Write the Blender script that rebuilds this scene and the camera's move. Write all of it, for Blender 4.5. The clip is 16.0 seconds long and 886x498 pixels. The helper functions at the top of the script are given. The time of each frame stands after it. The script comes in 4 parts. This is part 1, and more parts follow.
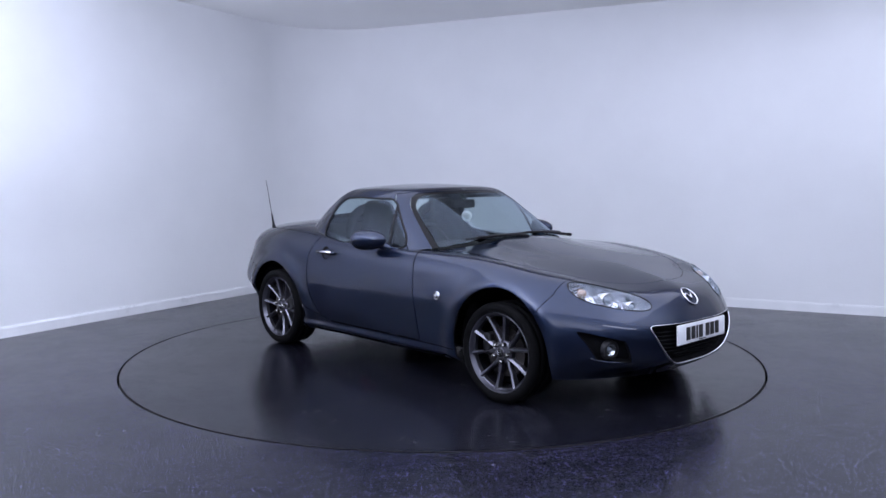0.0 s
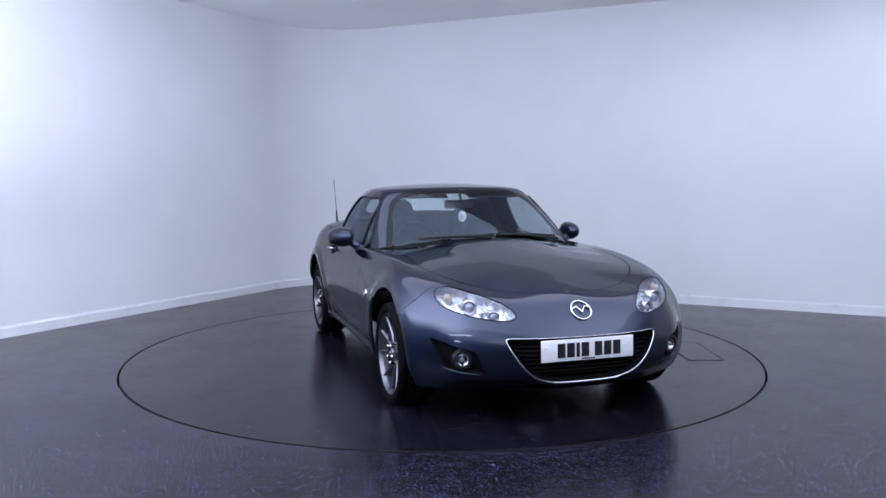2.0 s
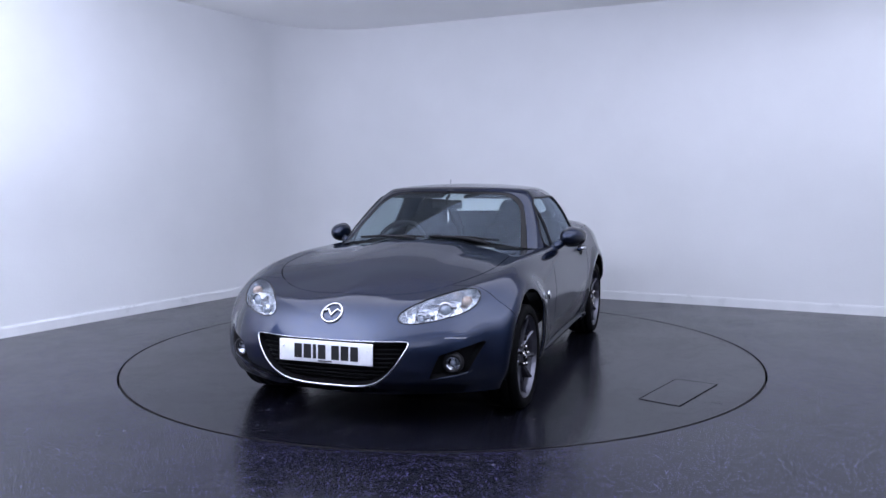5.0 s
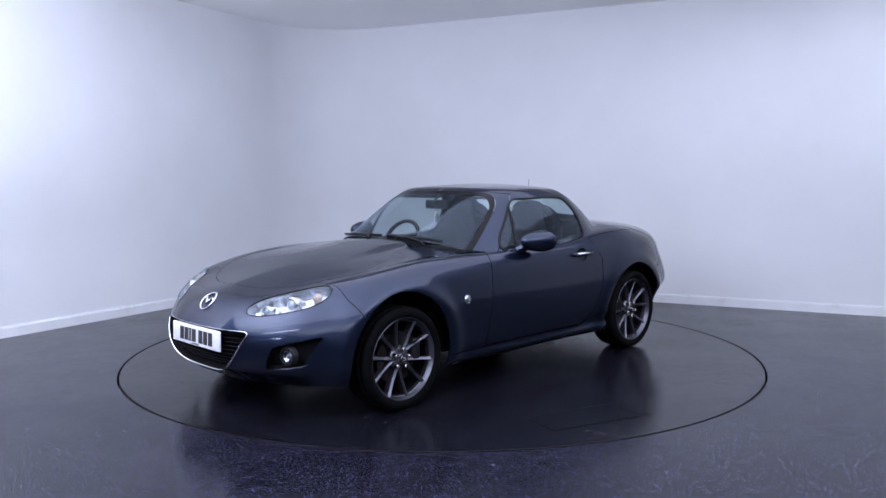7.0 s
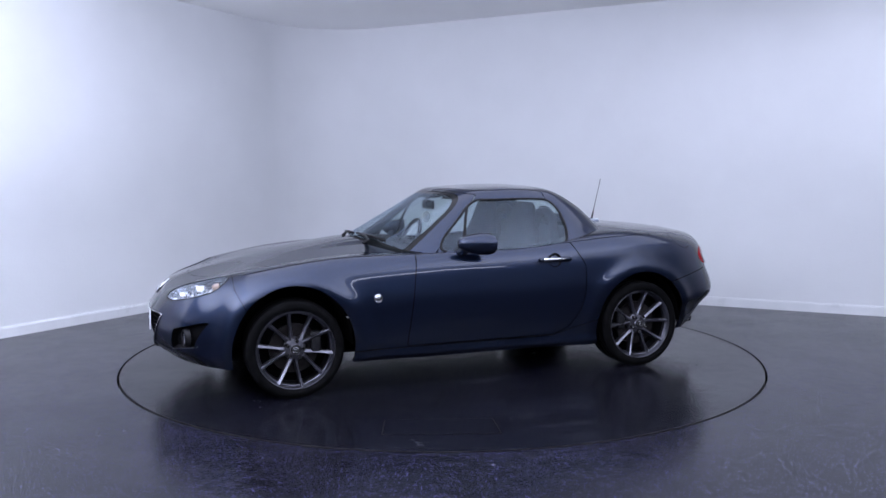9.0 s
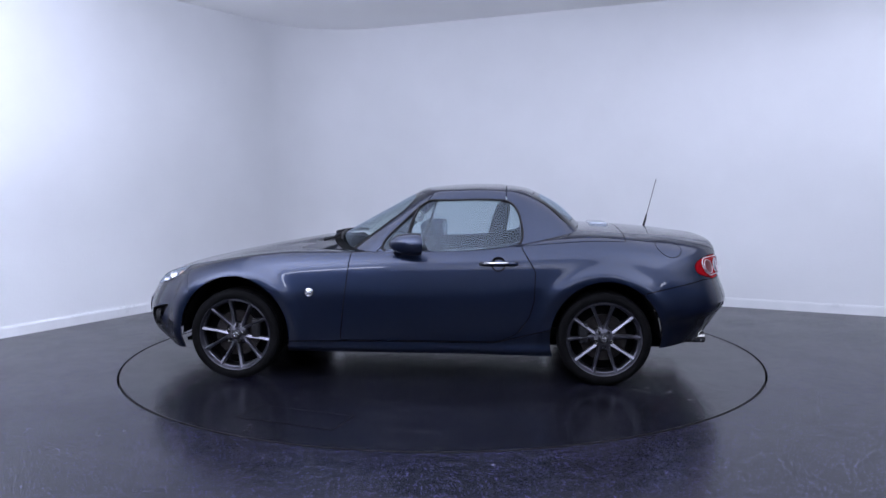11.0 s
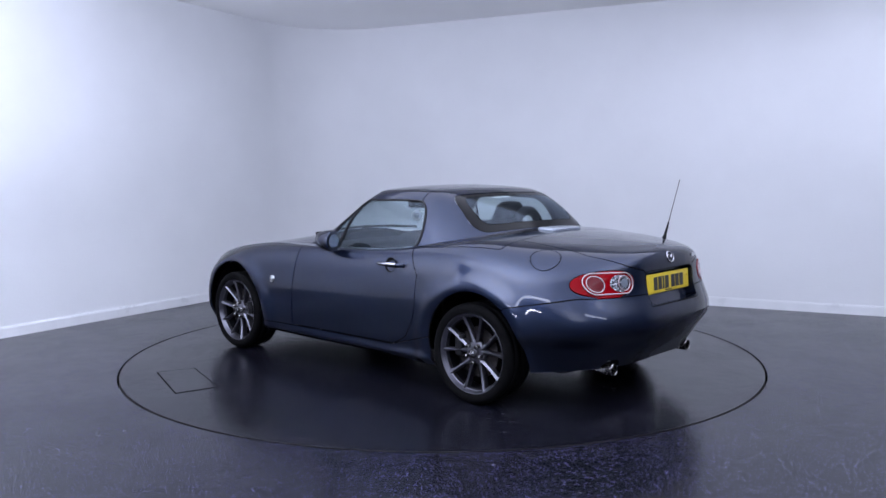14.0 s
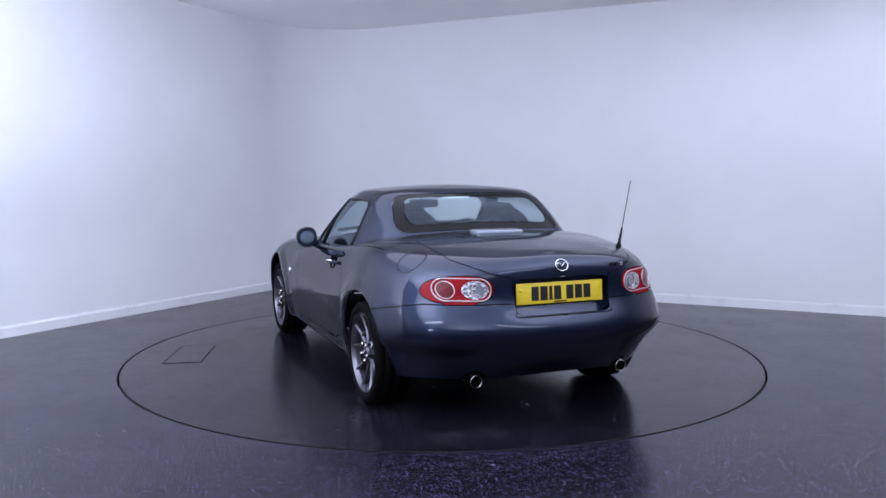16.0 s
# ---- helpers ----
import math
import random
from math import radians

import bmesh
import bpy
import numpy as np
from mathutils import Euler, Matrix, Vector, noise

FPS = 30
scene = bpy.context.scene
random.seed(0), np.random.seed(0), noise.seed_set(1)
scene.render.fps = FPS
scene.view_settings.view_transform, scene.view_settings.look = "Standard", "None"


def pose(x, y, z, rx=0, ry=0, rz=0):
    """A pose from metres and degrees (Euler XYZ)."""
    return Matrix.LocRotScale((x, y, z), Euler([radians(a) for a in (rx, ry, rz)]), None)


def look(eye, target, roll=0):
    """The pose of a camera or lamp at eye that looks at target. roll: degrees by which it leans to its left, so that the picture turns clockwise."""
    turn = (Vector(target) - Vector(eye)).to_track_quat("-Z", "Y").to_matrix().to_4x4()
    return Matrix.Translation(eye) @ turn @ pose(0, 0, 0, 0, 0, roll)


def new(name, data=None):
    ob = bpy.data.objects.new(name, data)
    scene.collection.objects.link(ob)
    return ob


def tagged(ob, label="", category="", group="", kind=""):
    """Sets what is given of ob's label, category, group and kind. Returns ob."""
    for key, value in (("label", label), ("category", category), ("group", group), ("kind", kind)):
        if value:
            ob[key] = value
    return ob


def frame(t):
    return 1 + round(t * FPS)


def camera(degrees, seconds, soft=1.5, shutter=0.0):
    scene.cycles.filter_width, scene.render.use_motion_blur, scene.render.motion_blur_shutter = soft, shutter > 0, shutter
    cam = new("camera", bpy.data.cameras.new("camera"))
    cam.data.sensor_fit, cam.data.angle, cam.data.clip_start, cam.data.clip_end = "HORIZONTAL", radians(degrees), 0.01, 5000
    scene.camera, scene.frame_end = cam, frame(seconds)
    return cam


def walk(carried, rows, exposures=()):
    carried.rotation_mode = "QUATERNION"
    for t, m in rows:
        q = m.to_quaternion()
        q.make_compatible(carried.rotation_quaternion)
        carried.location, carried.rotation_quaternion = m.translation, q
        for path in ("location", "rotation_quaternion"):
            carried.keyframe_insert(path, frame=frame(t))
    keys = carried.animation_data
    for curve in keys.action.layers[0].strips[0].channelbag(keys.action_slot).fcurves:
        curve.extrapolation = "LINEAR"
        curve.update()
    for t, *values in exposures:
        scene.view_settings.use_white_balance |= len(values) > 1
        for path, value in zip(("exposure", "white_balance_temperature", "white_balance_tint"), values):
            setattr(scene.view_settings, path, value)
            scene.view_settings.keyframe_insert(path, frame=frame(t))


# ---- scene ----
EYE = Vector((0.0, -5.954, 1.291))
AIM = EYE + Vector((0.0014, 1.0, -0.08945))
cam = camera(57.27, 16.0)
walk(cam, [(0.0, look(EYE, AIM, -0.212)), (16.0, look(EYE, AIM, -0.212))])

# ---- light ----
world = bpy.data.worlds.new("studio_world")
world.use_nodes = True
world.node_tree.nodes["Background"].inputs[0].default_value = (0.6, 0.7, 1.0, 1)
world.node_tree.nodes["Background"].inputs[1].default_value = 0.02
scene.world = world
scene.view_settings.exposure = 0.0
CEILING = 3.02


def unseen_lamp(at, aim, sx, sy, watts):
    """A soft lamp panel, out of view, at a place and turned towards another."""
    lamp = bpy.data.lights.new("unseen_studio_light", "AREA")
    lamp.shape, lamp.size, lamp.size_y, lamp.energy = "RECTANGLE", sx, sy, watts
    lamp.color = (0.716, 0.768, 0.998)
    ob = new("unseen_studio_light", lamp)
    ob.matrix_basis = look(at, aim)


# a wide softbox under the ceiling over the car, assumed from its window reflections
unseen_lamp((0.9, -2.0, 2.96), (0.9, -2.0, 0.0), 6.4, 5.8, 200)
# bodiless uplighters, added to wash the ceiling and fill the room
unseen_lamp((-3.6, -3.6, 1.0), (-3.6, -3.6, CEILING), 3.0, 3.0, 660)
unseen_lamp((4.2, -3.7, 1.0), (4.2, -3.7, CEILING), 3.6, 3.0, 225)
unseen_lamp((0.3, -8.2, 1.45), (0.3, -8.2, CEILING), 3.4, 2.4, 200)
# strip lights that face the two studio walls, added to brighten them
unseen_lamp((-3.0, -5.0, 2.40), (-2.2, 3.0, 2.10), 3.0, 0.16, 20)
unseen_lamp((3.2, -5.2, 2.40), (3.0, 2.5, 2.10), 3.0, 0.16, 14)
# a thin unseen strip to the left behind the eye, for small highlights
unseen_lamp((-4.4, -6.6, 1.95), (0.2, 0.6, 1.1), 1.0, 0.08, 18)


# ---- materials ----
def material(name, colour, rough=0.5, metal=0.0, **more):
    m = bpy.data.materials.new(name)
    m.use_nodes = True
    b = m.node_tree.nodes["Principled BSDF"]
    b.inputs["Base Color"].default_value = (*colour, 1)
    b.inputs["Roughness"].default_value = rough
    b.inputs["Metallic"].default_value = metal
    for key, value in more.items():
        b.inputs[key.replace("_", " ")].default_value = value
    return m


def noisy(m, scale, colours, rough=None, bump=0.0, detail=4.0, bump_scale=None, low=0.3, high=0.7):
    """Vary a material's colour, roughness and relief with noise, at the size of the thing itself."""
    nt, b = m.node_tree, m.node_tree.nodes["Principled BSDF"]
    co = nt.nodes.new("ShaderNodeTexCoord")
    n = nt.nodes.new("ShaderNodeTexNoise")
    n.inputs["Scale"].default_value, n.inputs["Detail"].default_value = scale, detail
    nt.links.new(co.outputs["Object"], n.inputs["Vector"])
    ramp = nt.nodes.new("ShaderNodeValToRGB")
    ramp.color_ramp.elements[0].position, ramp.color_ramp.elements[1].position = low, high
    ramp.color_ramp.elements[0].color, ramp.color_ramp.elements[1].color = (*colours[0], 1), (*colours[1], 1)
    nt.links.new(n.outputs["Fac"], ramp.inputs["Fac"])
    nt.links.new(ramp.outputs["Color"], b.inputs["Base Color"])
    if rough:
        r = nt.nodes.new("ShaderNodeMapRange")
        r.inputs["To Min"].default_value, r.inputs["To Max"].default_value = rough
        r.inputs["From Min"].default_value, r.inputs["From Max"].default_value = low, high
        nt.links.new(n.outputs["Fac"], r.inputs["Value"])
        nt.links.new(r.outputs["Result"], b.inputs["Roughness"])
    if bump:
        n2 = nt.nodes.new("ShaderNodeTexNoise")
        n2.inputs["Scale"].default_value, n2.inputs["Detail"].default_value = bump_scale or scale * 12, 3
        nt.links.new(co.outputs["Object"], n2.inputs["Vector"])
        bp = nt.nodes.new("ShaderNodeBump")
        bp.inputs["Strength"].default_value, bp.inputs["Distance"].default_value = bump, 0.01
        nt.links.new(n2.outputs["Fac"], bp.inputs["Height"])
        nt.links.new(bp.outputs["Normal"], b.inputs["Normal"])
    return m


PAINT = material("blue_grey_metallic_paint", (0.018, 0.024, 0.047), 0.36, 0.88, Coat_Weight=1.0, Coat_Roughness=0.045, Coat_IOR=1.45, Specular_IOR_Level=0.2, Specular_Tint=(0.16, 0.18, 0.26, 1))
noisy(PAINT, 700, ((0.0116, 0.0186, 0.040), (0.0205, 0.0305, 0.063)), None, 0.0, 1.0)
BLACK = material("black_plastic", (0.012, 0.012, 0.014), 0.45)
noisy(BLACK, 60, ((0.010, 0.010, 0.012), (0.018, 0.018, 0.020)), (0.38, 0.55))
# near-black: real liners, and sheets that put shade into gaps and recesses
SHADOW = material("black_liner_and_shade", (0.004, 0.004, 0.005), 0.8, Specular_IOR_Level=0.1)
RUBBER = noisy(material("tyre_rubber", (0.016, 0.016, 0.017), 0.6), 30, ((0.003, 0.003, 0.0034), (0.0055, 0.0055, 0.006)), (0.62, 0.8))
for m, level in ((RUBBER, 0.04), (BLACK, 0.14)):
    m.node_tree.nodes["Principled BSDF"].inputs["Specular IOR Level"].default_value = level
ALLOY = noisy(material("gunmetal_alloy", (0.20, 0.20, 0.23), 0.3, 0.9), 20, ((0.12, 0.12, 0.142), (0.145, 0.145, 0.17)), (0.29, 0.35))
CHROME = material("chrome", (0.60, 0.60, 0.63), 0.08, 1.0)
# the wheel alloy darkened: shade behind the spokes is put into this colour
BARREL = noisy(material("inner_rim_with_shade", (0.06, 0.06, 0.07), 0.4, 0.9), 6, ((0.028, 0.028, 0.034), (0.036, 0.036, 0.043)), (0.36, 0.42))
MIRROR = material("mirror_silver", (0.42, 0.46, 0.53), 0.02, 1.0)
PIPE = noisy(material("exhaust_steel", (0.35, 0.34, 0.33), 0.2, 1.0), 50, ((0.28, 0.27, 0.26), (0.38, 0.37, 0.36)), (0.15, 0.3))
STEEL = noisy(material("brake_steel", (0.2, 0.2, 0.2), 0.4, 0.9), 40, ((0.05, 0.048, 0.049), (0.10, 0.097, 0.098)), (0.3, 0.5))

DISC = noisy(material("brake_disc_iron", (0.05, 0.045, 0.045), 0.45, 0.9), 40, ((0.028, 0.025, 0.025), (0.05, 0.045, 0.044)), (0.35, 0.5))


def thin_glass(name, colour, gloss=0.05):
    """A thin pane: clear, with the mirror gloss of glass at its surface."""
    m = bpy.data.materials.new(name)
    m.use_nodes = True
    nt = m.node_tree
    nt.nodes.clear()
    out, mix = nt.nodes.new("ShaderNodeOutputMaterial"), nt.nodes.new("ShaderNodeMixShader")
    clear, shine, fr = nt.nodes.new("ShaderNodeBsdfTransparent"), nt.nodes.new("ShaderNodeBsdfGlossy"), nt.nodes.new("ShaderNodeLayerWeight")
    clear.inputs["Color"].default_value = (*colour, 1)
    shine.inputs["Roughness"].default_value = 0.01
    shine.inputs["Color"].default_value = (0.58, 0.68, 0.80, 1)
    power, span = nt.nodes.new("ShaderNodeMath"), nt.nodes.new("ShaderNodeMapRange")
    power.operation = "POWER"
    power.inputs[1].default_value = 4.5
    fr.inputs["Blend"].default_value = 0.5
    span.inputs["To Min"].default_value = gloss
    nt.links.new(fr.outputs["Facing"], power.inputs[0])
    nt.links.new(power.outputs[0], span.inputs["Value"])
    nt.links.new(span.outputs["Result"], mix.inputs[0])
    nt.links.new(clear.outputs[0], mix.inputs[1])
    nt.links.new(shine.outputs[0], mix.inputs[2])
    nt.links.new(mix.outputs[0], out.inputs["Surface"])
    return m


GLASS = thin_glass("clear_lens", (0.95, 0.96, 0.97))
TINT = thin_glass("window_glass", (0.80, 0.88, 0.88), 0.06)
SIDE_GLASS = thin_glass("side_window_glass", (0.62, 0.70, 0.72), 0.07)
FRIT = material("black_glass_border", (0.005, 0.005, 0.006), 0.12, Specular_IOR_Level=0.16)
AMBER = material("amber_bulb", (0.34, 0.24, 0.18), 0.2, 0.0, Coat_Weight=1.0)
SMOKE = material("clear_lens_grey", (0.26, 0.29, 0.34), 0.2, 0.4, Coat_Weight=0.4)
PALE = material("pale_lens_rim", (0.50, 0.38, 0.40), 0.2, 0.3, Coat_Weight=1.0)
DARKRED = material("dark_red_lens", (0.11, 0.004, 0.008), 0.3, 0.0, Coat_Weight=0.12, Specular_IOR_Level=0.2)
INK = material("black_print", (0.012, 0.012, 0.014), 0.4)
PAPER = material("white_sticker", (0.75, 0.77, 0.77), 0.6)
RED = material("red_lens", (0.24, 0.002, 0.006), 0.45, 0.0, Coat_Weight=0.25, Coat_Roughness=0.01, Specular_IOR_Level=0.0)
LENS = noisy(material("lamp_reflector", (0.42, 0.44, 0.48), 0.13, 0.95), 45, ((0.32, 0.33, 0.36), (0.74, 0.76, 0.80)), (0.10, 0.22), 0.5, 2.0, 60, 0.42, 0.58)
WHITE = noisy(material("white_plate", (0.78, 0.79, 0.82), 0.35), 25, ((0.74, 0.75, 0.78), (0.82, 0.83, 0.85)))
YELLOW = noisy(material("yellow_plate", (0.75, 0.55, 0.03), 0.35), 25, ((0.70, 0.52, 0.03), (0.80, 0.60, 0.04)))
CLOTH = noisy(material("black_cloth", (0.02, 0.02, 0.022), 0.85), 40, ((0.009, 0.009, 0.010), (0.018, 0.018, 0.020)), None, 0.05, 4.0, 60)
CLOTH.node_tree.nodes["Principled BSDF"].inputs["Specular IOR Level"].default_value = 0.15
WALL = noisy(material("white_wall_paint", (0.78, 0.79, 0.80), 0.6), 1.3, ((0.75, 0.76, 0.77), (0.80, 0.81, 0.82)), (0.5, 0.7), 0.08, 5, 40)
CEILING_PAINT = noisy(material("white_ceiling_paint", (0.88, 0.88, 0.88), 0.7), 1.3, ((0.87, 0.87, 0.865), (0.90, 0.90, 0.895)), (0.6, 0.8), 0.06, 5, 40)
GREY = noisy(material("unseen_wall_grey", (0.2, 0.2, 0.22), 0.6), 1.3, ((0.085, 0.09, 0.10), (0.115, 0.12, 0.135)), (0.5, 0.7))
TRIM = noisy(material("white_gloss_paint", (0.80, 0.81, 0.82), 0.3), 6, ((0.76, 0.77, 0.78), (0.82, 0.83, 0.84)), (0.25, 0.45))


def vinyl(name, worn, level, base):
    """Dark speckled vinyl with a polished sheen, worn in cloudy patches and fine scuffs."""
    m = material(name, (0.012, 0.012, 0.016), 0.2, Specular_IOR_Level=level, Specular_Tint=(0.84, 0.88, 1.0, 1))
    noisy(m, 1.1, ((0.0045 * base, 0.0048 * base, 0.0072 * base), (0.0085 * base, 0.0089 * base, 0.0132 * base)), None, 0.03, 6, 120, 0.25, 0.75)
    nt, b = m.node_tree, m.node_tree.nodes["Principled BSDF"]
    co = nt.nodes.new("ShaderNodeTexCoord")

    def cloud(scale, detail, low, high, to0, to1, squash=(1, 1, 1)):
        mp, n, r = nt.nodes.new("ShaderNodeMapping"), nt.nodes.new("ShaderNodeTexNoise"), nt.nodes.new("ShaderNodeMapRange")
        mp.inputs["Scale"].default_value = squash
        n.inputs["Scale"].default_value, n.inputs["Detail"].default_value, n.inputs["Roughness"].default_value = scale, detail, 0.68
        r.inputs["From Min"].default_value, r.inputs["From Max"].default_value = low, high
        r.inputs["To Min"].default_value, r.inputs["To Max"].default_value = to0, to1
        nt.links.new(co.outputs["Object"], mp.inputs[0])
        nt.links.new(mp.outputs[0], n.inputs["Vector"])
        nt.links.new(n.outputs["Fac"], r.inputs["Value"])
        return r.outputs["Result"]

    def add(a, c, how="ADD"):
        k = nt.nodes.new("ShaderNodeMath")
        k.operation = how
        nt.links.new(a, k.inputs[0])
        nt.links.new(c, k.inputs[1])
        return k.outputs[0]

    # scuffs: small sharp patches that only show inside the larger worn ones
    scuff = add(cloud(4.5, 6, 0.52, 0.66, 0, 1, (1, 1.8, 1)), cloud(0.9, 3, 0.45, 0.62, 0, worn), "MULTIPLY")
    mix = nt.nodes.new("ShaderNodeMix")
    mix.data_type = "RGBA"
    nt.links.new(scuff, mix.inputs[0])
    nt.links.new(b.inputs["Base Color"].links[0].from_socket, mix.inputs[6])
    mix.inputs[7].default_value = (0.028, 0.028, 0.036, 1)
    nt.links.new(mix.outputs[2], b.inputs["Base Color"])
    rough = add(cloud(1.6, 7, 0.3, 0.7, 0.15, 0.25), cloud(14, 4, 0.45, 0.75, 0.0, 0.07))
    nt.links.new(rough, b.inputs["Roughness"])
    return m


FLOOR = vinyl("charcoal_vinyl", 0.6, 0.22, 1.0)
TABLE_TOP = vinyl("charcoal_vinyl_turntable", 0.8, 0.26, 0.75)


def speckle(m, scale, share, colour):
    """Scatter fine bright chips in a floor covering."""
    nt, b = m.node_tree, m.node_tree.nodes["Principled BSDF"]
    old = b.inputs["Base Color"].links[0].from_socket
    co, v = nt.nodes.new("ShaderNodeTexCoord"), nt.nodes.new("ShaderNodeTexVoronoi")
    v.inputs["Scale"].default_value = scale
    nt.links.new(co.outputs["Object"], v.inputs["Vector"])
    sep, gt, near, mul = nt.nodes.new("ShaderNodeSeparateColor"), nt.nodes.new("ShaderNodeMath"), nt.nodes.new("ShaderNodeMath"), nt.nodes.new("ShaderNodeMath")
    gt.operation, near.operation, mul.operation = "LESS_THAN", "LESS_THAN", "MULTIPLY"
    gt.inputs[1].default_value, near.inputs[1].default_value = share, 0.42
    nt.links.new(v.outputs["Color"], sep.inputs[0])
    nt.links.new(sep.outputs[0], gt.inputs[0])
    nt.links.new(v.outputs["Distance"], near.inputs[0])
    nt.links.new(gt.outputs[0], mul.inputs[0])
    nt.links.new(near.outputs[0], mul.inputs[1])
    mix = nt.nodes.new("ShaderNodeMix")
    mix.data_type = "RGBA"
    nt.links.new(mul.outputs[0], mix.inputs[0])
    nt.links.new(old, mix.inputs[6])
    mix.inputs[7].default_value = (*colour, 1)
    nt.links.new(mix.outputs[2], b.inputs["Base Color"])


speckle(TABLE_TOP, 170, 0.07, (0.040, 0.040, 0.085))
speckle(FLOOR, 170, 0.13, (0.13, 0.12, 0.28))


# ---- mesh helpers ----
def obj(name, bm, mat, smooth=True):
    me = bpy.data.meshes.new(name)
    bm.to_mesh(me)
    bm.free()
    for p in me.polygons:
        p.use_smooth = smooth
    me.materials.append(mat)
    return new(name, me)


def part(name, bm, mat, parent, label="", smooth=True):
    ob = obj(name, bm, mat, smooth)
    ob.parent = parent
    return tagged(ob, label)


def raw(verts, faces):
    bm = bmesh.new()
    vs = [bm.verts.new(v) for v in verts]
    for f in faces:
        try:
            bm.faces.new([vs[i] for i in f])
        except ValueError:
            pass
    return bm


def box(sx, sy, sz, at=(0, 0, 0), bevel=0.0, rot=None, segs=2):
    bm = bmesh.new()
    bmesh.ops.create_cube(bm, size=1)
    bmesh.ops.scale(bm, vec=(sx, sy, sz), verts=bm.verts)
    if bevel:
        bmesh.ops.bevel(bm, geom=bm.edges[:], offset=bevel, segments=segs, profile=0.5, affect="EDGES")
    m = Matrix.Translation(at) @ (rot or Matrix())
    bmesh.ops.transform(bm, matrix=m, verts=bm.verts)
    return bm


def join(*bms):
    out = bms[0]
    for b in bms[1:]:
        me = bpy.data.meshes.new("tmp")
        b.to_mesh(me)
        b.free()
        out.from_mesh(me)
        bpy.data.meshes.remove(me)
    return out


def lathe(profile, segs=48, axis="Y", at=(0, 0, 0), closed=False):
    """Turn a profile of (radius, height) about an axis."""
    verts, faces, n = [], [], len(profile)
    for k in range(segs):
        a = 2 * math.pi * k / segs
        for r, h in profile:
            c, s = r * math.cos(a), r * math.sin(a)
            v = {"Y": (c, h, s), "Z": (c, s, h), "X": (h, c, s)}[axis]
            verts.append((v[0] + at[0], v[1] + at[1], v[2] + at[2]))
    for k in range(segs):
        for j in range(n if closed else n - 1):
            a, b = k * n + j, k * n + (j + 1) % n
            c, d = ((k + 1) % segs) * n + (j + 1) % n, ((k + 1) % segs) * n + j
            faces.append((a, b, c, d))
    bm = raw(verts, faces)
    bmesh.ops.recalc_face_normals(bm, faces=bm.faces)
    return bm


def tube(points, radius, closed=False, segs=8, flat=1.0):
    """A round bar along points; flat squeezes it along z."""
    pts = [Vector(p) for p in points]
    verts, faces, n = [], [], len(pts)
    for i, p in enumerate(pts):
        a = pts[i - 1] if i or closed else pts[0]
        b = pts[(i + 1) % n] if i < n - 1 or closed else pts[-1]
        d = (b - a).normalized()
        side = d.cross(Vector((0, 0, 1)))
        if side.length < 1e-3:
            side = d.cross(Vector((0, 1, 0)))
        side.normalize()
        up = side.cross(d)
        r = radius(i / max(1, n - 1)) if callable(radius) else radius
        for k in range(segs):
            t = 2 * math.pi * k / segs
            verts.append(p + side * r * math.cos(t) + up * r * flat * math.sin(t))
    for i in range(n if closed else n - 1):
        for k in range(segs):
            j = (i + 1) % n
            faces.append((i * segs + k, i * segs + (k + 1) % segs, j * segs + (k + 1) % segs, j * segs + k))
    if not closed:
        faces.append(tuple(range(segs)))
        faces.append(tuple(reversed(range((n - 1) * segs, n * segs))))
    bm = raw(verts, faces)
    bmesh.ops.recalc_face_normals(bm, faces=bm.faces)
    return bm


# ---- the room ----
CORNER = Vector((-1.50, 4.10, 0))
LEFT_WAY = Vector((-0.50, -0.866, 0))
RIGHT_WAY = Vector((0.898, -0.441, 0))


def wall_line(inset=0.0):
    """The plan line of the two studio walls with their rounded corner, moved into the room by inset."""
    r = 0.95 - inset
    nl, nr = Vector((0.866, -0.50, 0)), Vector((-0.441, -0.898, 0))
    base = CORNER
    # the point at equal distance 0.95 from both walls
    t = (0.95 - 0.95 * nl.dot(nr)) / LEFT_WAY.dot(nr)
    mid = base + nl * 0.95 + LEFT_WAY * t
    pts = [base + LEFT_WAY * 6.6 + nl * inset]
    a0, a1 = math.atan2(-nl.y, -nl.x), math.atan2(-nr.y, -nr.x)
    for k in range(25):
        a = a0 + (a1 - a0) * k / 24
        pts.append(mid + Vector((math.cos(a), math.sin(a), 0)) * r)
    pts.append(base + RIGHT_WAY * 13 + nr * inset)
    return pts


def extrude_line(inner, outer, z0, z1):
    verts, faces, n = [], [], len(inner)
    for a, b in zip(inner, outer):
        verts += [(a.x, a.y, z0), (a.x, a.y, z1), (b.x, b.y, z1), (b.x, b.y, z0)]
    for i in range(n - 1):
        for k in range(4):
            faces.append((4 * i + k, 4 * i + (k + 1) % 4, 4 * i + 4 + (k + 1) % 4, 4 * i + 4 + k))
    faces += [(0, 1, 2, 3), (4 * n - 1, 4 * n - 2, 4 * n - 3, 4 * n - 4)]
    bm = raw(verts, faces)
    bmesh.ops.recalc_face_normals(bm, faces=bm.faces)
    return bm


def hard_edges(ob, degrees=40):
    ob.data.set_sharp_from_angle(angle=radians(degrees))
    return ob


FAR = CORNER + LEFT_WAY * 12.5 + RIGHT_WAY * 13
L_END, R_END = CORNER + LEFT_WAY * 12.5, CORNER + RIGHT_WAY * 13


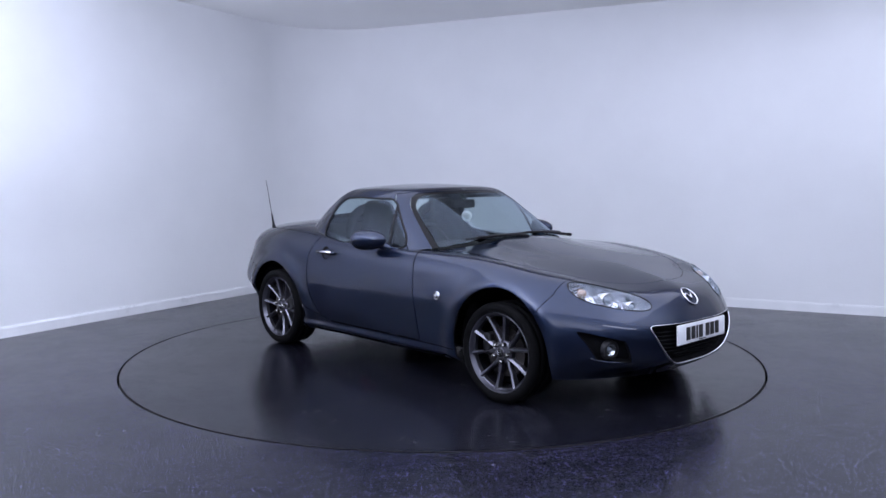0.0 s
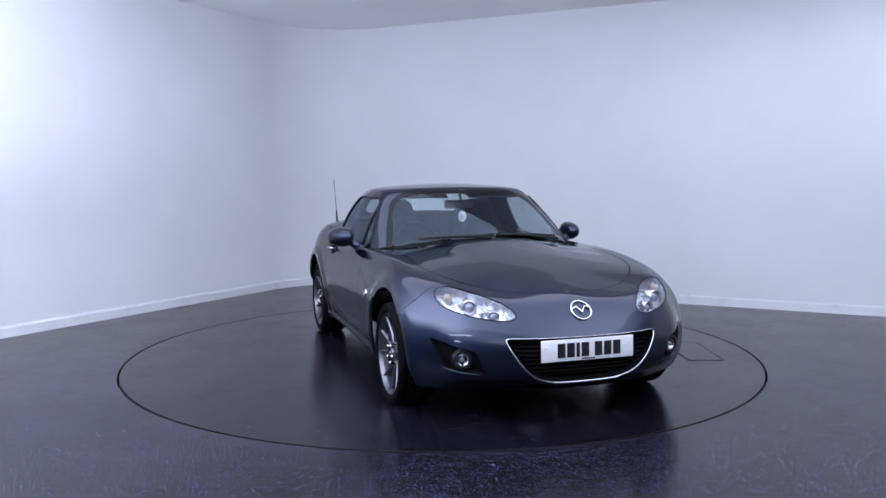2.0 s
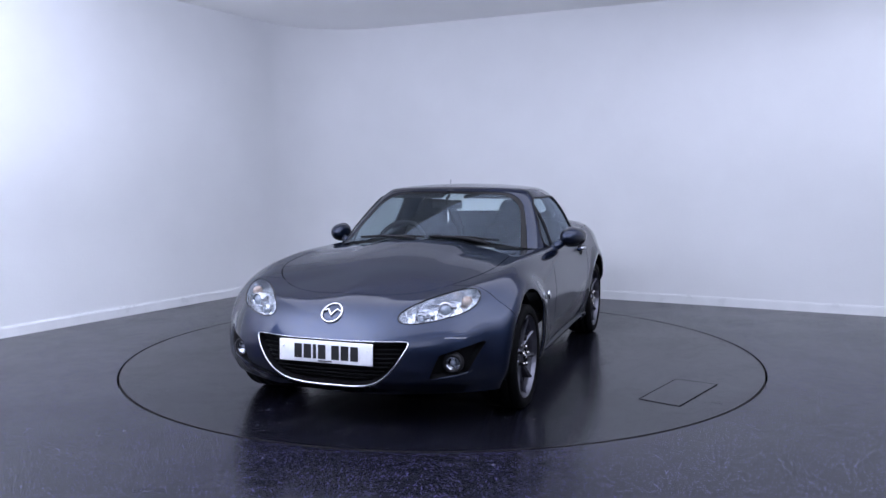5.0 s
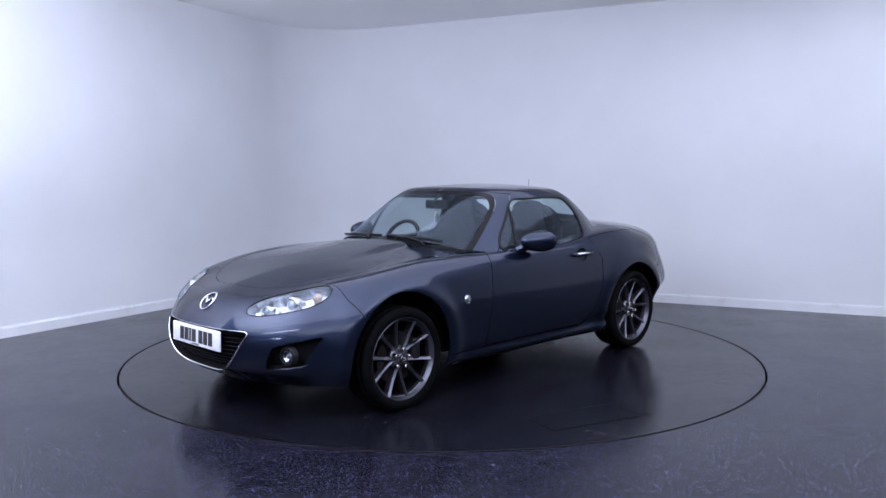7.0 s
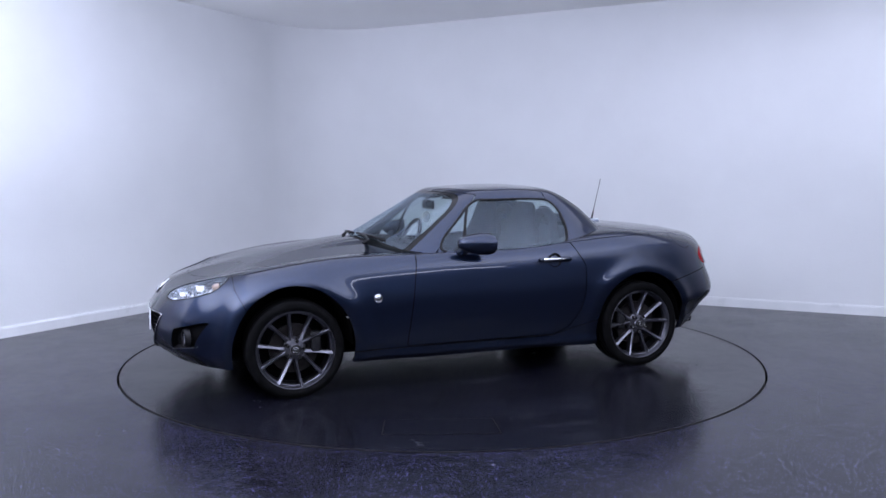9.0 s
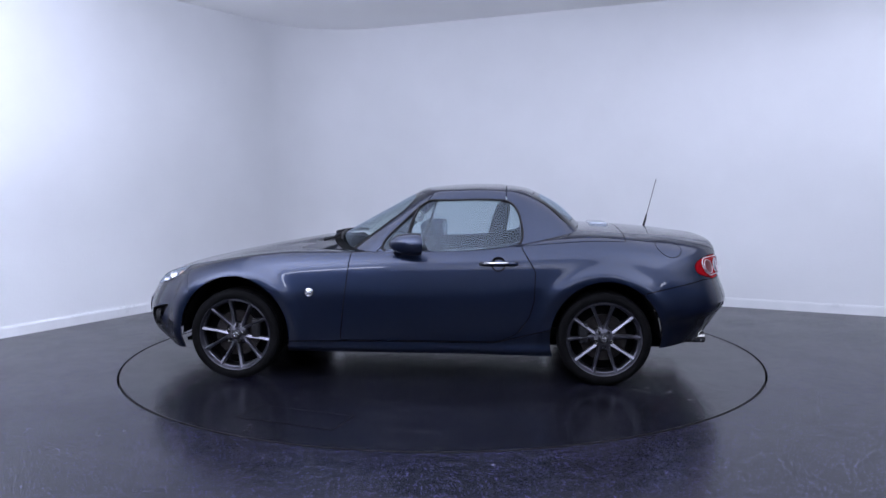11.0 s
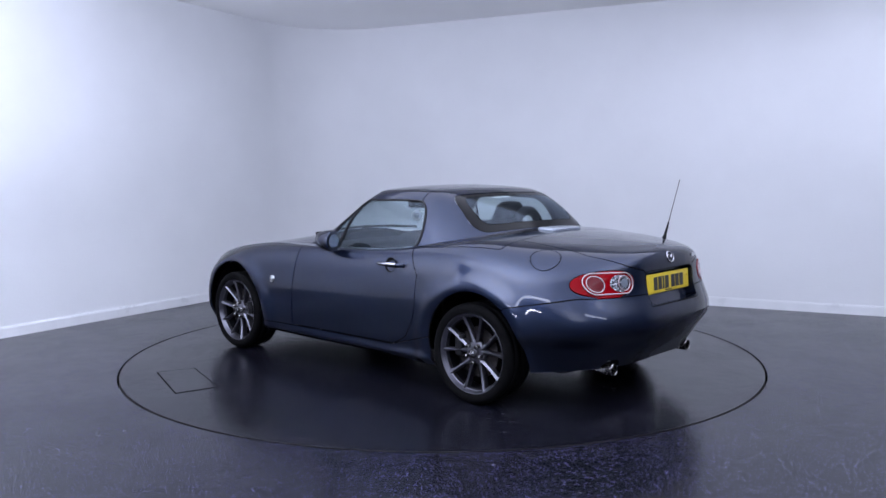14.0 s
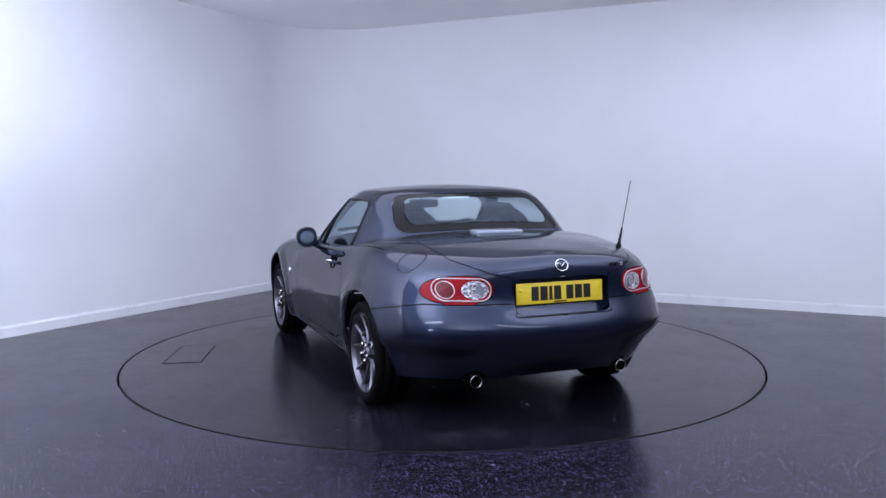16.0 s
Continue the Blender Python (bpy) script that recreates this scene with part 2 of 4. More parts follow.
def room():
    w = hard_edges(obj("wall_studio", extrude_line(wall_line(0), wall_line(-0.15), 0, CEILING), WALL))
    tagged(w, "white painted studio wall with a rounded corner", "wall", kind="structure")
    skirt = hard_edges(obj("baseboard", join(extrude_line(wall_line(0.016), wall_line(0.0005), 0, 0.078),
                                             extrude_line(wall_line(0.010), wall_line(0.0005), 0.078, 0.09)), TRIM))
    tagged(skirt, "white gloss painted baseboard along the studio wall", "baseboard", kind="structure")
    # unseen walls that close the room, grey so the car mirrors less light
    for name, a, b in (("wall_left", CORNER + LEFT_WAY * 6.6, L_END), ("wall_near", L_END, FAR), ("wall_side", FAR, R_END)):
        d = (b - a).normalized()
        out = Vector((d.y, -d.x, 0)) * 0.15
        tagged(obj(name, extrude_line([a, b], [a + out, b + out], 0, CEILING), GREY, False), "unseen plain studio wall, grey to darken reflections", "wall", kind="structure")
    out = [L_END, CORNER - LEFT_WAY * 0.2 - RIGHT_WAY * 0.2, R_END, FAR]
    bm = raw([(p.x, p.y, CEILING) for p in out] + [(p.x, p.y, CEILING + 0.15) for p in out],
             [(0, 1, 2, 3), (7, 6, 5, 4), (0, 4, 5, 1), (1, 5, 6, 2), (2, 6, 7, 3), (3, 7, 4, 0)])
    tagged(obj("ceiling", bm, CEILING_PAINT, False), "plain white painted ceiling", "ceiling", kind="structure")
    # floor with a round hole for the turntable
    n, R = 128, 2.2525
    verts, faces = [], []
    for k in range(n):
        a = 2 * math.pi * k / n
        c, s = math.cos(a), math.sin(a)
        verts += [(R * c, R * s, 0), (3.0 * c, 3.0 * s, 0), (30 * c, 30 * s, 0), (R * c, R * s, -0.12)]
    for k in range(n):
        a, b = 4 * k, 4 * ((k + 1) % n)
        faces += [(a, a + 1, b + 1, b), (a + 1, a + 2, b + 2, b + 1), (a + 3, a, b, b + 3)]
    floor = obj("floor", raw(verts, faces), FLOOR, False)
    tagged(floor, "glossy charcoal speckled vinyl floor", "floor", kind="structure")
    pit = obj("turntable_pit", lathe([(0.0, -0.12), (2.32, -0.12)], 64, "Z"), SHADOW, False)
    tagged(pit, "dark pit below the turntable", "floor", kind="structure")


room()


def turntable():
    top = new("turntable")
    tagged(top, "round flush charcoal vinyl covered turntable in the floor", "turntable")
    part("platform", lathe([(0.0, 0.0), (1.2, 0.0), (2.2340, 0.0), (2.2340, -0.10), (0.0, -0.10)], 160, "Z"), TABLE_TOP, top, smooth=False)
    part("edge_trim", lathe([(2.2342, 0.001), (2.2380, 0.001), (2.2380, -0.05), (2.2342, -0.05)], 160, "Z", closed=True), STEEL, top, "thin worn metal edge", smooth=False)
    # a square-cornered access plate let into the platform
    k = [Vector(p) for p in ((0.331, 1.699, 0), (0.391, 1.949, 0), (0.961, 1.759, 0), (0.881, 1.529, 0))]
    mid = sum(k, Vector()) / 4
    hatch = part("access_plate", raw([p.lerp(mid, 0.012) + Vector((0, 0, 0.002)) for p in k], [(3, 2, 1, 0)]), TABLE_TOP, top, "flush rectangular floor access plate", smooth=False)
    for a, b in zip(k, k[1:] + k[:1]):
        side = (b - a).normalized().cross(Vector((0, 0, 1))) * 0.003
        part("joint", raw([p + Vector((0, 0, 0.0025)) for p in (a - side, a + side, b + side, b - side)], [(0, 1, 2, 3)]), SHADOW, top, smooth=False)
    return top


TABLE = turntable()


# ---- smooth panelled surfaces ----
class Skin:
    """Half of a mirrored body: a smooth surface through guide lines, which outlines cut into panels."""

    def __init__(self, lines, per_u, per_v, shape=None):
        c = np.array(lines, float)
        flip = np.array((1, -1, 1))
        c = np.concatenate([c[:, 1:2] * flip, c, c[:, -2:-1] * flip], 1)
        c = np.concatenate([2 * c[:1] - c[1:2], c, c[-2:-1] * flip], 0)
        nl, ns = c.shape[0] - 2, c.shape[1] - 2
        us, vs = np.linspace(0, ns - 1, (ns - 1) * per_u + 1), np.linspace(0, nl - 1, (nl - 1) * per_v + 1)

        def along(arr, at, count):
            i = np.minimum(at.astype(int), count - 2)
            t = (at - i).reshape(-1, *[1] * (arr.ndim - 1))
            a, b, d, e = arr[i], arr[i + 1], arr[i + 2], arr[i + 3]
            return 0.5 * (2 * b + (d - a) * t + (2 * a - 5 * b + 4 * d - e) * t ** 2 + (3 * b - a - 3 * d + e) * t ** 3)
        g = along(c, vs, nl)
        g = along(np.swapaxes(g, 0, 1), us, ns)          # [u, v, xyz]
        g[0, :, 1] = g[-1, :, 1] = 0
        g[:, -1, 1] = 0
        for _ in range(6):
            s = g.copy()
            s[1:-1, 1:-1] = 0.5 * g[1:-1, 1:-1] + 0.125 * (g[2:, 1:-1] + g[:-2, 1:-1] + g[1:-1, 2:] + g[1:-1, :-2])
            g = s
        if shape:
            g = shape(g)
        nu, nv = g.shape[:2]
        U, V = np.meshgrid(us, vs, indexing="ij")
        self.p = np.concatenate([g, U[..., None], V[..., None]], 2).reshape(-1, 5)
        n = np.cross(np.gradient(g, axis=0), np.gradient(g, axis=1)).reshape(-1, 3)
        n /= np.linalg.norm(n, axis=1)[:, None] + 1e-12
        centre = self.p[:, :3] * np.array((0.8, 0.3, 0)) + np.array((0, 0, 0.5))
        self.flip = float(np.sum(n * (self.p[:, :3] - centre))) < 0
        self.n = -n if self.flip else n
        idx = lambda i, j: i * nv + j
        self.faces = [(idx(i, j), idx(i + 1, j), idx(i + 1, j + 1), idx(i, j + 1)) for i in range(nu - 1) for j in range(nv - 1)]
        self.names = [""] * len(self.faces)

    def cut(self, name, inside, among=("",)):
        """Name the faces for which inside(x, y, z, u, v) < 0, after moving grid points onto the outline."""
        val = inside(*self.p.T)
        e = set()
        for f, nm in zip(self.faces, self.names):
            if nm in among:
                for a, b in zip(f, f[1:] + f[:1]):
                    if (val[a] < 0) != (val[b] < 0):
                        e.add((min(a, b), max(a, b)))
        best = {}
        for a, b in e:
            t = val[a] / (val[a] - val[b])
            k, w = (a, t) if t < 0.5 else (b, 1 - t)
            if k not in best or w < best[k][0]:
                best[k] = (w, self.p[a] + (self.p[b] - self.p[a]) * t)
        for k, (w, q) in best.items():
            self.p[k] = q
            val[k] = 0
        faces, names = [], []
        for f, nm in zip(self.faces, self.names):
            if nm not in among:
                faces.append(f), names.append(nm)
                continue
            v = [val[i] for i in f]
            if min(v) < -1e-9 and max(v) > 1e-9 and len(f) == 4:
                k = 0 if (v[0] == 0 or v[2] == 0) and v[1] * v[3] < 0 else 1
                bits = [(f[0], f[1], f[2]), (f[0], f[2], f[3])] if k == 0 else [(f[1], f[2], f[3]), (f[1], f[3], f[0])]
            else:
                bits = [f]
            for b in bits:
                faces.append(b)
                names.append(name if sum(val[i] for i in b) < 0 else nm)
        self.faces, self.names = faces, names

    def panel(self, names, gap=0.0032, depth=0.006, sides="both", lift=0.0):
        """The mesh of the panels of these names: 'both' halves welded, or one 'left' or 'right' half."""
        names = (names,) if isinstance(names, str) else names
        fs = [f for f, nm in zip(self.faces, self.names) if nm in names]
        count = {}
        for f in fs:
            for a, b in zip(f, f[1:] + f[:1]):
                count.setdefault((min(a, b), max(a, b)), []).append(f)
        n = self.n
        mid = np.abs(self.p[:, 1]) < 1e-4
        p = self.p[:, :3] + n * lift
        p[mid, 1] = 0
        push, rim = {}, []
        for (a, b), lst in count.items():
            if len(lst) == 1 and not (abs(p[a][1]) < 1e-4 and abs(p[b][1]) < 1e-4 and sides == "both"):
                c = np.mean([p[i] for i in lst[0]], 0)
                d = p[b] - p[a]
                w = c - p[a]
                w = w - d * (w @ d) / (d @ d + 1e-15)
                w /= np.linalg.norm(w) + 1e-12
                rim.append((a, b))
                for k in (a, b):
                    push[k] = push.get(k, 0) + w
        used = sorted({i for f in fs for i in f})
        pos, verts = {}, []
        for i in used:
            q = p[i].copy()
            if i in push:
                w = push[i] / (np.linalg.norm(push[i]) + 1e-12)
                q = q + w * gap
                if abs(p[i][1]) < 1e-4:
                    q[1] = p[i][1]
            pos[i] = len(verts)
            verts.append(q)
        faces = [tuple(pos[i] for i in (f[::-1] if self.flip else f)) for f in fs]
        low = {}
        for a, b in rim if depth else ():
            ring = []
            for k in (a, b):
                if k not in low:
                    q = verts[pos[k]]
                    low[k] = (len(verts), len(verts) + 1)
                    verts.append(q.copy())
                    verts.append(q - n[k] * depth)
                ring.append(low[k])
            faces.append((ring[0][0], ring[1][0], ring[1][1], ring[0][1]))
        out = []
        if sides in ("both", "left"):
            out.append((verts, faces))
        if sides in ("both", "right"):
            out.append(([v * np.array((1, -1, 1)) for v in verts], [f[::-1] for f in faces]))
        bm = raw(*out[0])
        for vs, f in out[1:]:
            bm = join(bm, raw(vs, f))
        if sides == "both":
            bmesh.ops.remove_doubles(bm, verts=[v for v in bm.verts if abs(v.co.y) < 1e-4], dist=2e-4)
        return bm

    def loop(self, name, lift=0.0):
        """The outline of a panel on the left half, as an ordered run of points."""
        count = {}
        for f, nm in zip(self.faces, self.names):
            if nm == name:
                for a, b in zip(f, f[1:] + f[:1]):
                    count.setdefault((min(a, b), max(a, b)), 0)
                    count[(min(a, b), max(a, b))] += 1
        nxt = {}
        for (a, b), k in count.items():
            if k == 1 and not (abs(self.p[a][1]) < 1e-4 and abs(self.p[b][1]) < 1e-4):
                nxt.setdefault(a, []).append(b)
                nxt.setdefault(b, []).append(a)
        ends = [k for k, v in nxt.items() if len(v) == 1]
        at = ends[0] if ends else next(iter(nxt))
        run, seen = [at], {at}
        while True:
            step = [k for k in nxt[at] if k not in seen]
            if not step:
                break
            at = step[0]
            seen.add(at)
            run.append(at)
        return [self.p[i, :3] + self.n[i] * lift for i in run], not ends


def smooth_run(pts, closed, times=3):
    p = np.array(pts)
    for _ in range(times):
        q = p.copy()
        q[1:-1] = 0.5 * p[1:-1] + 0.25 * (p[2:] + p[:-2])
        if closed:
            q[0], q[-1] = 0.5 * p[0] + 0.25 * (p[1] + p[-1]), 0.5 * p[-1] + 0.25 * (p[0] + p[-2])
        p = q
    return p


# ---- the car: x forward, y to its left, z up, from the middle between the axles ----
LOWER = ((1.835, 0, .19), (1.815, .28, .19), (1.72, .52, .19), (1.61, .70, .19), (1.48, .79, .19), (1.165, .80, .185), (.80, .79, .18), (.25, .785, .175),
         (-.35, .785, .175), (-.80, .79, .17), (-1.165, .79, .19), (-1.50, .765, .22), (-1.715, .62, .235), (-1.86, .355, .242), (-1.885, 0, .248))
LOW = ((1.95, 0, .29), (1.93, .28, .29), (1.805, .56, .29), (1.645, .735, .29), (1.50, .83, .30), (1.165, .845, .30), (.80, .84, .27), (.25, .825, .27),
       (-.35, .825, .28), (-.80, .835, .33), (-1.165, .845, .33), (-1.515, .810, .35), (-1.783, .667, .36), (-1.942, .375, .37), (-1.98, 0, .37))
MIDDLE = ((1.975, 0, .43), (1.945, .30, .43), (1.805, .595, .43), (1.635, .755, .44), (1.48, .84, .46), (1.165, .858, .46), (.80, .856, .44), (.25, .85, .44),
          (-.35, .85, .45), (-.80, .853, .47), (-1.165, .858, .48), (-1.53, .842, .465), (-1.842, .709, .475), (-1.996, .393, .49), (-2.027, 0, .495))
UPPER = ((1.915, 0, .55), (1.885, .30, .555), (1.76, .57, .57), (1.595, .73, .58), (1.44, .825, .61), (1.165, .858, .62), (.80, .856, .60), (.25, .852, .60),
         (-.35, .85, .61), (-.80, .855, .63), (-1.165, .858, .65), (-1.52, .818, .66), (-1.80, .675, .66), (-1.94, .39, .66), (-1.965, 0, .66))
SHOULDER = ((1.85, 0, .625), (1.81, .29, .63), (1.70, .52, .655), (1.54, .65, .70), (1.36, .735, .728), (1.10, .775, .760), (.78, .79, .784), (.25, .80, .800),
            (-.35, .80, .810), (-.80, .80, .838), (-1.165, .795, .855), (-1.50, .738, .836), (-1.76, .605, .826), (-1.91, .36, .835), (-1.94, 0, .84))
HOODLINE = ((1.76, 0, .668), (1.70, .24, .672), (1.58, .40, .695), (1.42, .50, .737), (1.22, .54, .775), (.98, .56, .804), (.72, .58, .825), (.25, .64, .822),
            (-.35, .64, .838), (-.80, .62, .910), (-1.10, .60, .933), (-1.38, .55, .918), (-1.62, .44, .905), (-1.80, .26, .89), (-1.86, 0, .89))
CENTRE = ((1.60, 0, .712), (1.52, 0, .73), (1.40, 0, .757), (1.26, 0, .785), (1.10, 0, .814), (.88, 0, .846), (.66, 0, .872), (.25, 0, .89),
          (-.35, 0, .92), (-.80, 0, .953), (-1.05, 0, .962), (-1.28, 0, .953), (-1.50, 0, .937), (-1.68, 0, .918), (-1.78, 0, .906))
FRONT_AXLE, REAR_AXLE, WHEEL_Z = 1.165, -1.165, 0.285


def body_shape(g):
    """Swell the flares round the wheels, and dish the flank behind the front wheel."""
    x, y, z = g[..., 0].copy(), g[..., 1].copy(), g[..., 2].copy()
    side = np.clip((y - 0.60) / 0.15, 0, 1)
    for ax, r0 in ((FRONT_AXLE, 0.40), (REAR_AXLE, 0.39)):
        r = np.hypot(x - ax, z - WHEEL_Z)
        g[..., 1] += side * 0.016 * np.exp(-((r - r0) / 0.055) ** 2)
    # raised crests over the front wheels, dished bonnet between them
    g[..., 2] += 0.010 * np.exp(-((x - 1.10) / 0.38) ** 2 - ((y - 0.745) / 0.075) ** 2)
    # the sill stands out a little below the doors
    g[..., 1] += side * 0.018 * np.exp(-((z - 0.205) / 0.030) ** 2) * np.clip((0.95 - np.abs(x)) / 0.1, 0, 1)
    # the rear bumper tucks in below a crease
    tuck = 1 / (1 + np.exp((z - 0.395 - 0.06 * np.clip((-1.5 - x) / 0.45, 0, 1)) / 0.018)) * np.clip((-1.44 - x) / 0.10, 0, 1)
    g[..., 0] += 0.008 * tuck * np.clip((-1.6 - x) / 0.3, 0, 1)
    g[..., 1] -= 0.016 * tuck * np.clip((y - 0.2) / 0.5, 0, 1)
    # power bulge down the bonnet
    bulge = 1 / (1 + np.exp((np.abs(y) - 0.30) / 0.018)) * np.clip((1.22 - x) / 0.55, 0, 1) ** 1.5 * (x > 0.3) * (z > 0.7)
    g[..., 2] += 0.016 * bulge
    return g


def rbox(a, a0, a1, b, b0, b1, r, ka=1.0, kb=1.0):
    """Signed distance to a rounded box in two coordinates of scales ka and kb."""
    p, q = np.abs(a - (a0 + a1) / 2) * ka - ((a1 - a0) / 2 * ka - r), np.abs(b - (b0 + b1) / 2) * kb - ((b1 - b0) / 2 * kb - r)
    return np.hypot(np.maximum(p, 0), np.maximum(q, 0)) + np.minimum(np.maximum(p, q), 0) - r


def body_skin():
    s = Skin((LOWER, LOW, MIDDLE, UPPER, SHOULDER, HOODLINE, CENTRE), 16, 15, body_shape)
    most = np.maximum
    s.cut("arch", lambda x, y, z, u, v: most(np.minimum(np.hypot((x - FRONT_AXLE - 0.005) * 1.07, z - WHEEL_Z) - 0.380, np.hypot((x - REAR_AXLE + 0.012) * 1.06, z - WHEEL_Z) - 0.362), 0.3 - y))
    s.cut("cabin", lambda x, y, z, u, v: most((((x + 0.22) / 0.74) ** 4 + (y / 0.68) ** 4) ** 0.25 - 1, 0.75 - z))

    def headlight(x, y, z, u, v):
        a, b = (y - 0.520) * 0.968 + (z - 0.627) * 0.250, -(y - 0.520) * 0.250 + (z - 0.627) * 0.968
        tall = 0.056 + 0.010 * np.clip(a / 0.175, -1, 1)
        return most((np.abs(a / 0.176) ** 2.5 + np.abs((b - 0.004) / tall) ** 2.5) - 1, (1.2 - x) * 10) * 0.1
    s.cut("headlight", headlight)
    s.cut("grille", lambda x, y, z, u, v: most(most(0.243 + 0.24 * np.abs(y / 0.43) ** 4 - z, z - 0.482), 1.5 - x))

    def fog(x, y, z, u, v):
        quad, far = ((0.752, 0.470), (0.560, 0.412), (0.508, 0.288), (0.668, 0.302)), (1.3 - x) * 10
        for (y0, z0), (y1, z1) in zip(quad, quad[1:] + quad[:1]):
            far = most(far, ((y1 - y0) * (z0 - z) - (z1 - z0) * (y0 - y)) / math.hypot(y1 - y0, z1 - z0))
        return far
    s.cut("fog_recess", fog)

    def hood(x, y, z, u, v):
        yh = 0.655 * (1 - np.clip((x - 1.05) / 0.67, 0, 1) ** 2.2) ** 0.5 - 0.01 * np.clip((1.05 - x) / 0.45, 0, 1)
        return most(most(np.abs(y) - yh, x - 1.72), most(0.50 + 0.16 * (1 - (y / 0.62) ** 2) - x, (3.6 - v) * 0.1))
    s.cut("hood", hood)
    s.cut("cowl", lambda x, y, z, u, v: most(most(0.30 - x, x - 0.72), most(np.abs(y) - 0.655, (4.4 - v) * 0.1)))
    s.cut("front_bumper", lambda x, y, z, u, v: most(1.40 + 0.10 * np.clip((z - 0.45) / 0.2, 0, 1) - x, 1.2 - x))
    s.cut("tail_light", lambda x, y, z, u, v: most((np.abs((u - 12.37) / 0.63) ** 2.4 + np.abs((z - 0.719) / (0.068 + 0.010 * np.clip((u - 12.37) / 0.63, -1, 1))) ** 2.4) - 1, (x + 1.3) * 10) * 0.1)
    s.cut("trunk_lid", lambda x, y, z, u, v: most(most(x + 1.30, np.abs(y) - np.interp(z, (0.60, 0.772, 0.80, 0.86, 0.9), (0.286, 0.286, 0.40, 0.545, 0.56))), 0.578 - z))
    s.cut("plate_recess", lambda x, y, z, u, v: most(rbox(y, -0.278, 0.278, z, 0.585, 0.766, 0.03), x + 1.5), ("trunk_lid",))
    s.cut("exhaust_notch", lambda x, y, z, u, v: most(np.hypot(y - 0.444, z - 0.236) - 0.054, x + 1.6))
    s.cut("rear_bumper", lambda x, y, z, u, v: most(x + 1.40, z - 0.580 - 0.066 * np.clip((-1.42 - x) / 0.36, 0, 1)))
    s.cut("tonneau", lambda x, y, z, u, v: most(most(x + 0.60, -1.30 - x), (4.30 - v) * 0.1))
    s.cut("door", lambda x, y, z, u, v: most(most(x - 0.414 - (0.82 - z) * 0.128, np.interp(z, (0.2, 0.269, 0.29, 0.32, 0.42, 0.522, 0.706, 0.846), (-0.45, -0.535, -0.58, -0.633, -0.705, -0.735, -0.743, -0.66)) - x), 0.262 - z))
    s.cut("sill", lambda x, y, z, u, v: most(most(x - 0.83, -0.86 - x), z - 0.255 - 0.09 * np.clip((-x - 0.50) / 0.33, 0, 1)))
    s.cut("fender", lambda x, y, z, u, v: 0.2 - x)
    s.cut("fuel_flap", lambda x, y, z, u, v: np.sqrt((x + 1.563) ** 2 + (y - 0.683) ** 2 + (z - 0.836) ** 2) - 0.083)
    return s


GL_BASE = ((.62, 0, .885), (.56, .38, .875), (.36, .70, .818), (.02, .755, .806), (-.33, .765, .812), (-.66, .765, .828), (-.85, .70, .882), (-1.00, .57, .930), (-1.05, .32, .946), (-1.07, 0, .952))
GL_MID = ((.32, 0, 1.05), (.27, .35, 1.045), (.12, .615, 1.02), (-.10, .672, 1.008), (-.35, .685, 1.015), (-.64, .675, 1.015), (-.78, .615, 1.045), (-.865, .505, 1.078), (-.905, .30, 1.092), (-.915, 0, 1.097))
GL_EDGE = ((.04, 0, 1.196), (.02, .315, 1.190), (-.05, .515, 1.170), (-.17, .568, 1.166), (-.38, .578, 1.170), (-.58, .568, 1.164), (-.655, .540, 1.170), (-.70, .460, 1.180), (-.725, .29, 1.189), (-.735, 0, 1.194))
GL_ROOF = ((-.05, 0, 1.218), (-.07, .26, 1.215), (-.12, .40, 1.211), (-.21, .44, 1.213), (-.38, .445, 1.217), (-.53, .435, 1.212), (-.58, .40, 1.213), (-.615, .32, 1.216), (-.63, .19, 1.219), (-.64, 0, 1.220))
GL_TOP = ((-.20, 0, 1.232), (-.22, 0, 1.234), (-.26, 0, 1.236), (-.31, 0, 1.237), (-.37, 0, 1.238), (-.43, 0, 1.238), (-.46, 0, 1.237), (-.49, 0, 1.236), (-.51, 0, 1.235), (-.52, 0, 1.234))


def cabin_skin():
    s = Skin((GL_BASE, GL_MID, GL_EDGE, GL_ROOF, GL_TOP), 15, 14)
    s.cut("windshield", lambda x, y, z, u, v: rbox(u, -1.69, 1.69, v, -0.90, 1.80, 0.16, 0.3, 0.25))
    s.cut("windshield_frit", lambda x, y, z, u, v: rbox(u, -1.80, 1.80, v, -0.90, 1.92, 0.15, 0.3, 0.25))
    s.cut("side_window", lambda x, y, z, u, v: rbox(u, 2.20, 5.06, v, 0.04, 1.77, 0.11, 0.35, 0.2))
    s.cut("rear_window", lambda x, y, z, u, v: rbox(u, 7.20, 10.80, v, 0.38, 1.68, 0.11, 0.3, 0.2))
    s.cut("rear_frit", lambda x, y, z, u, v: rbox(u - 0.18 * np.clip(1 - v / 1.6, 0, 1), 6.70, 11.3, v, 0.10, 1.88, 0.16, 0.3, 0.2))
    s.cut("pillar", lambda x, y, z, u, v: np.maximum(u - 2.30, v - 2.06))
    s.cut("roof", lambda x, y, z, u, v: -0.56 - x)
    return s


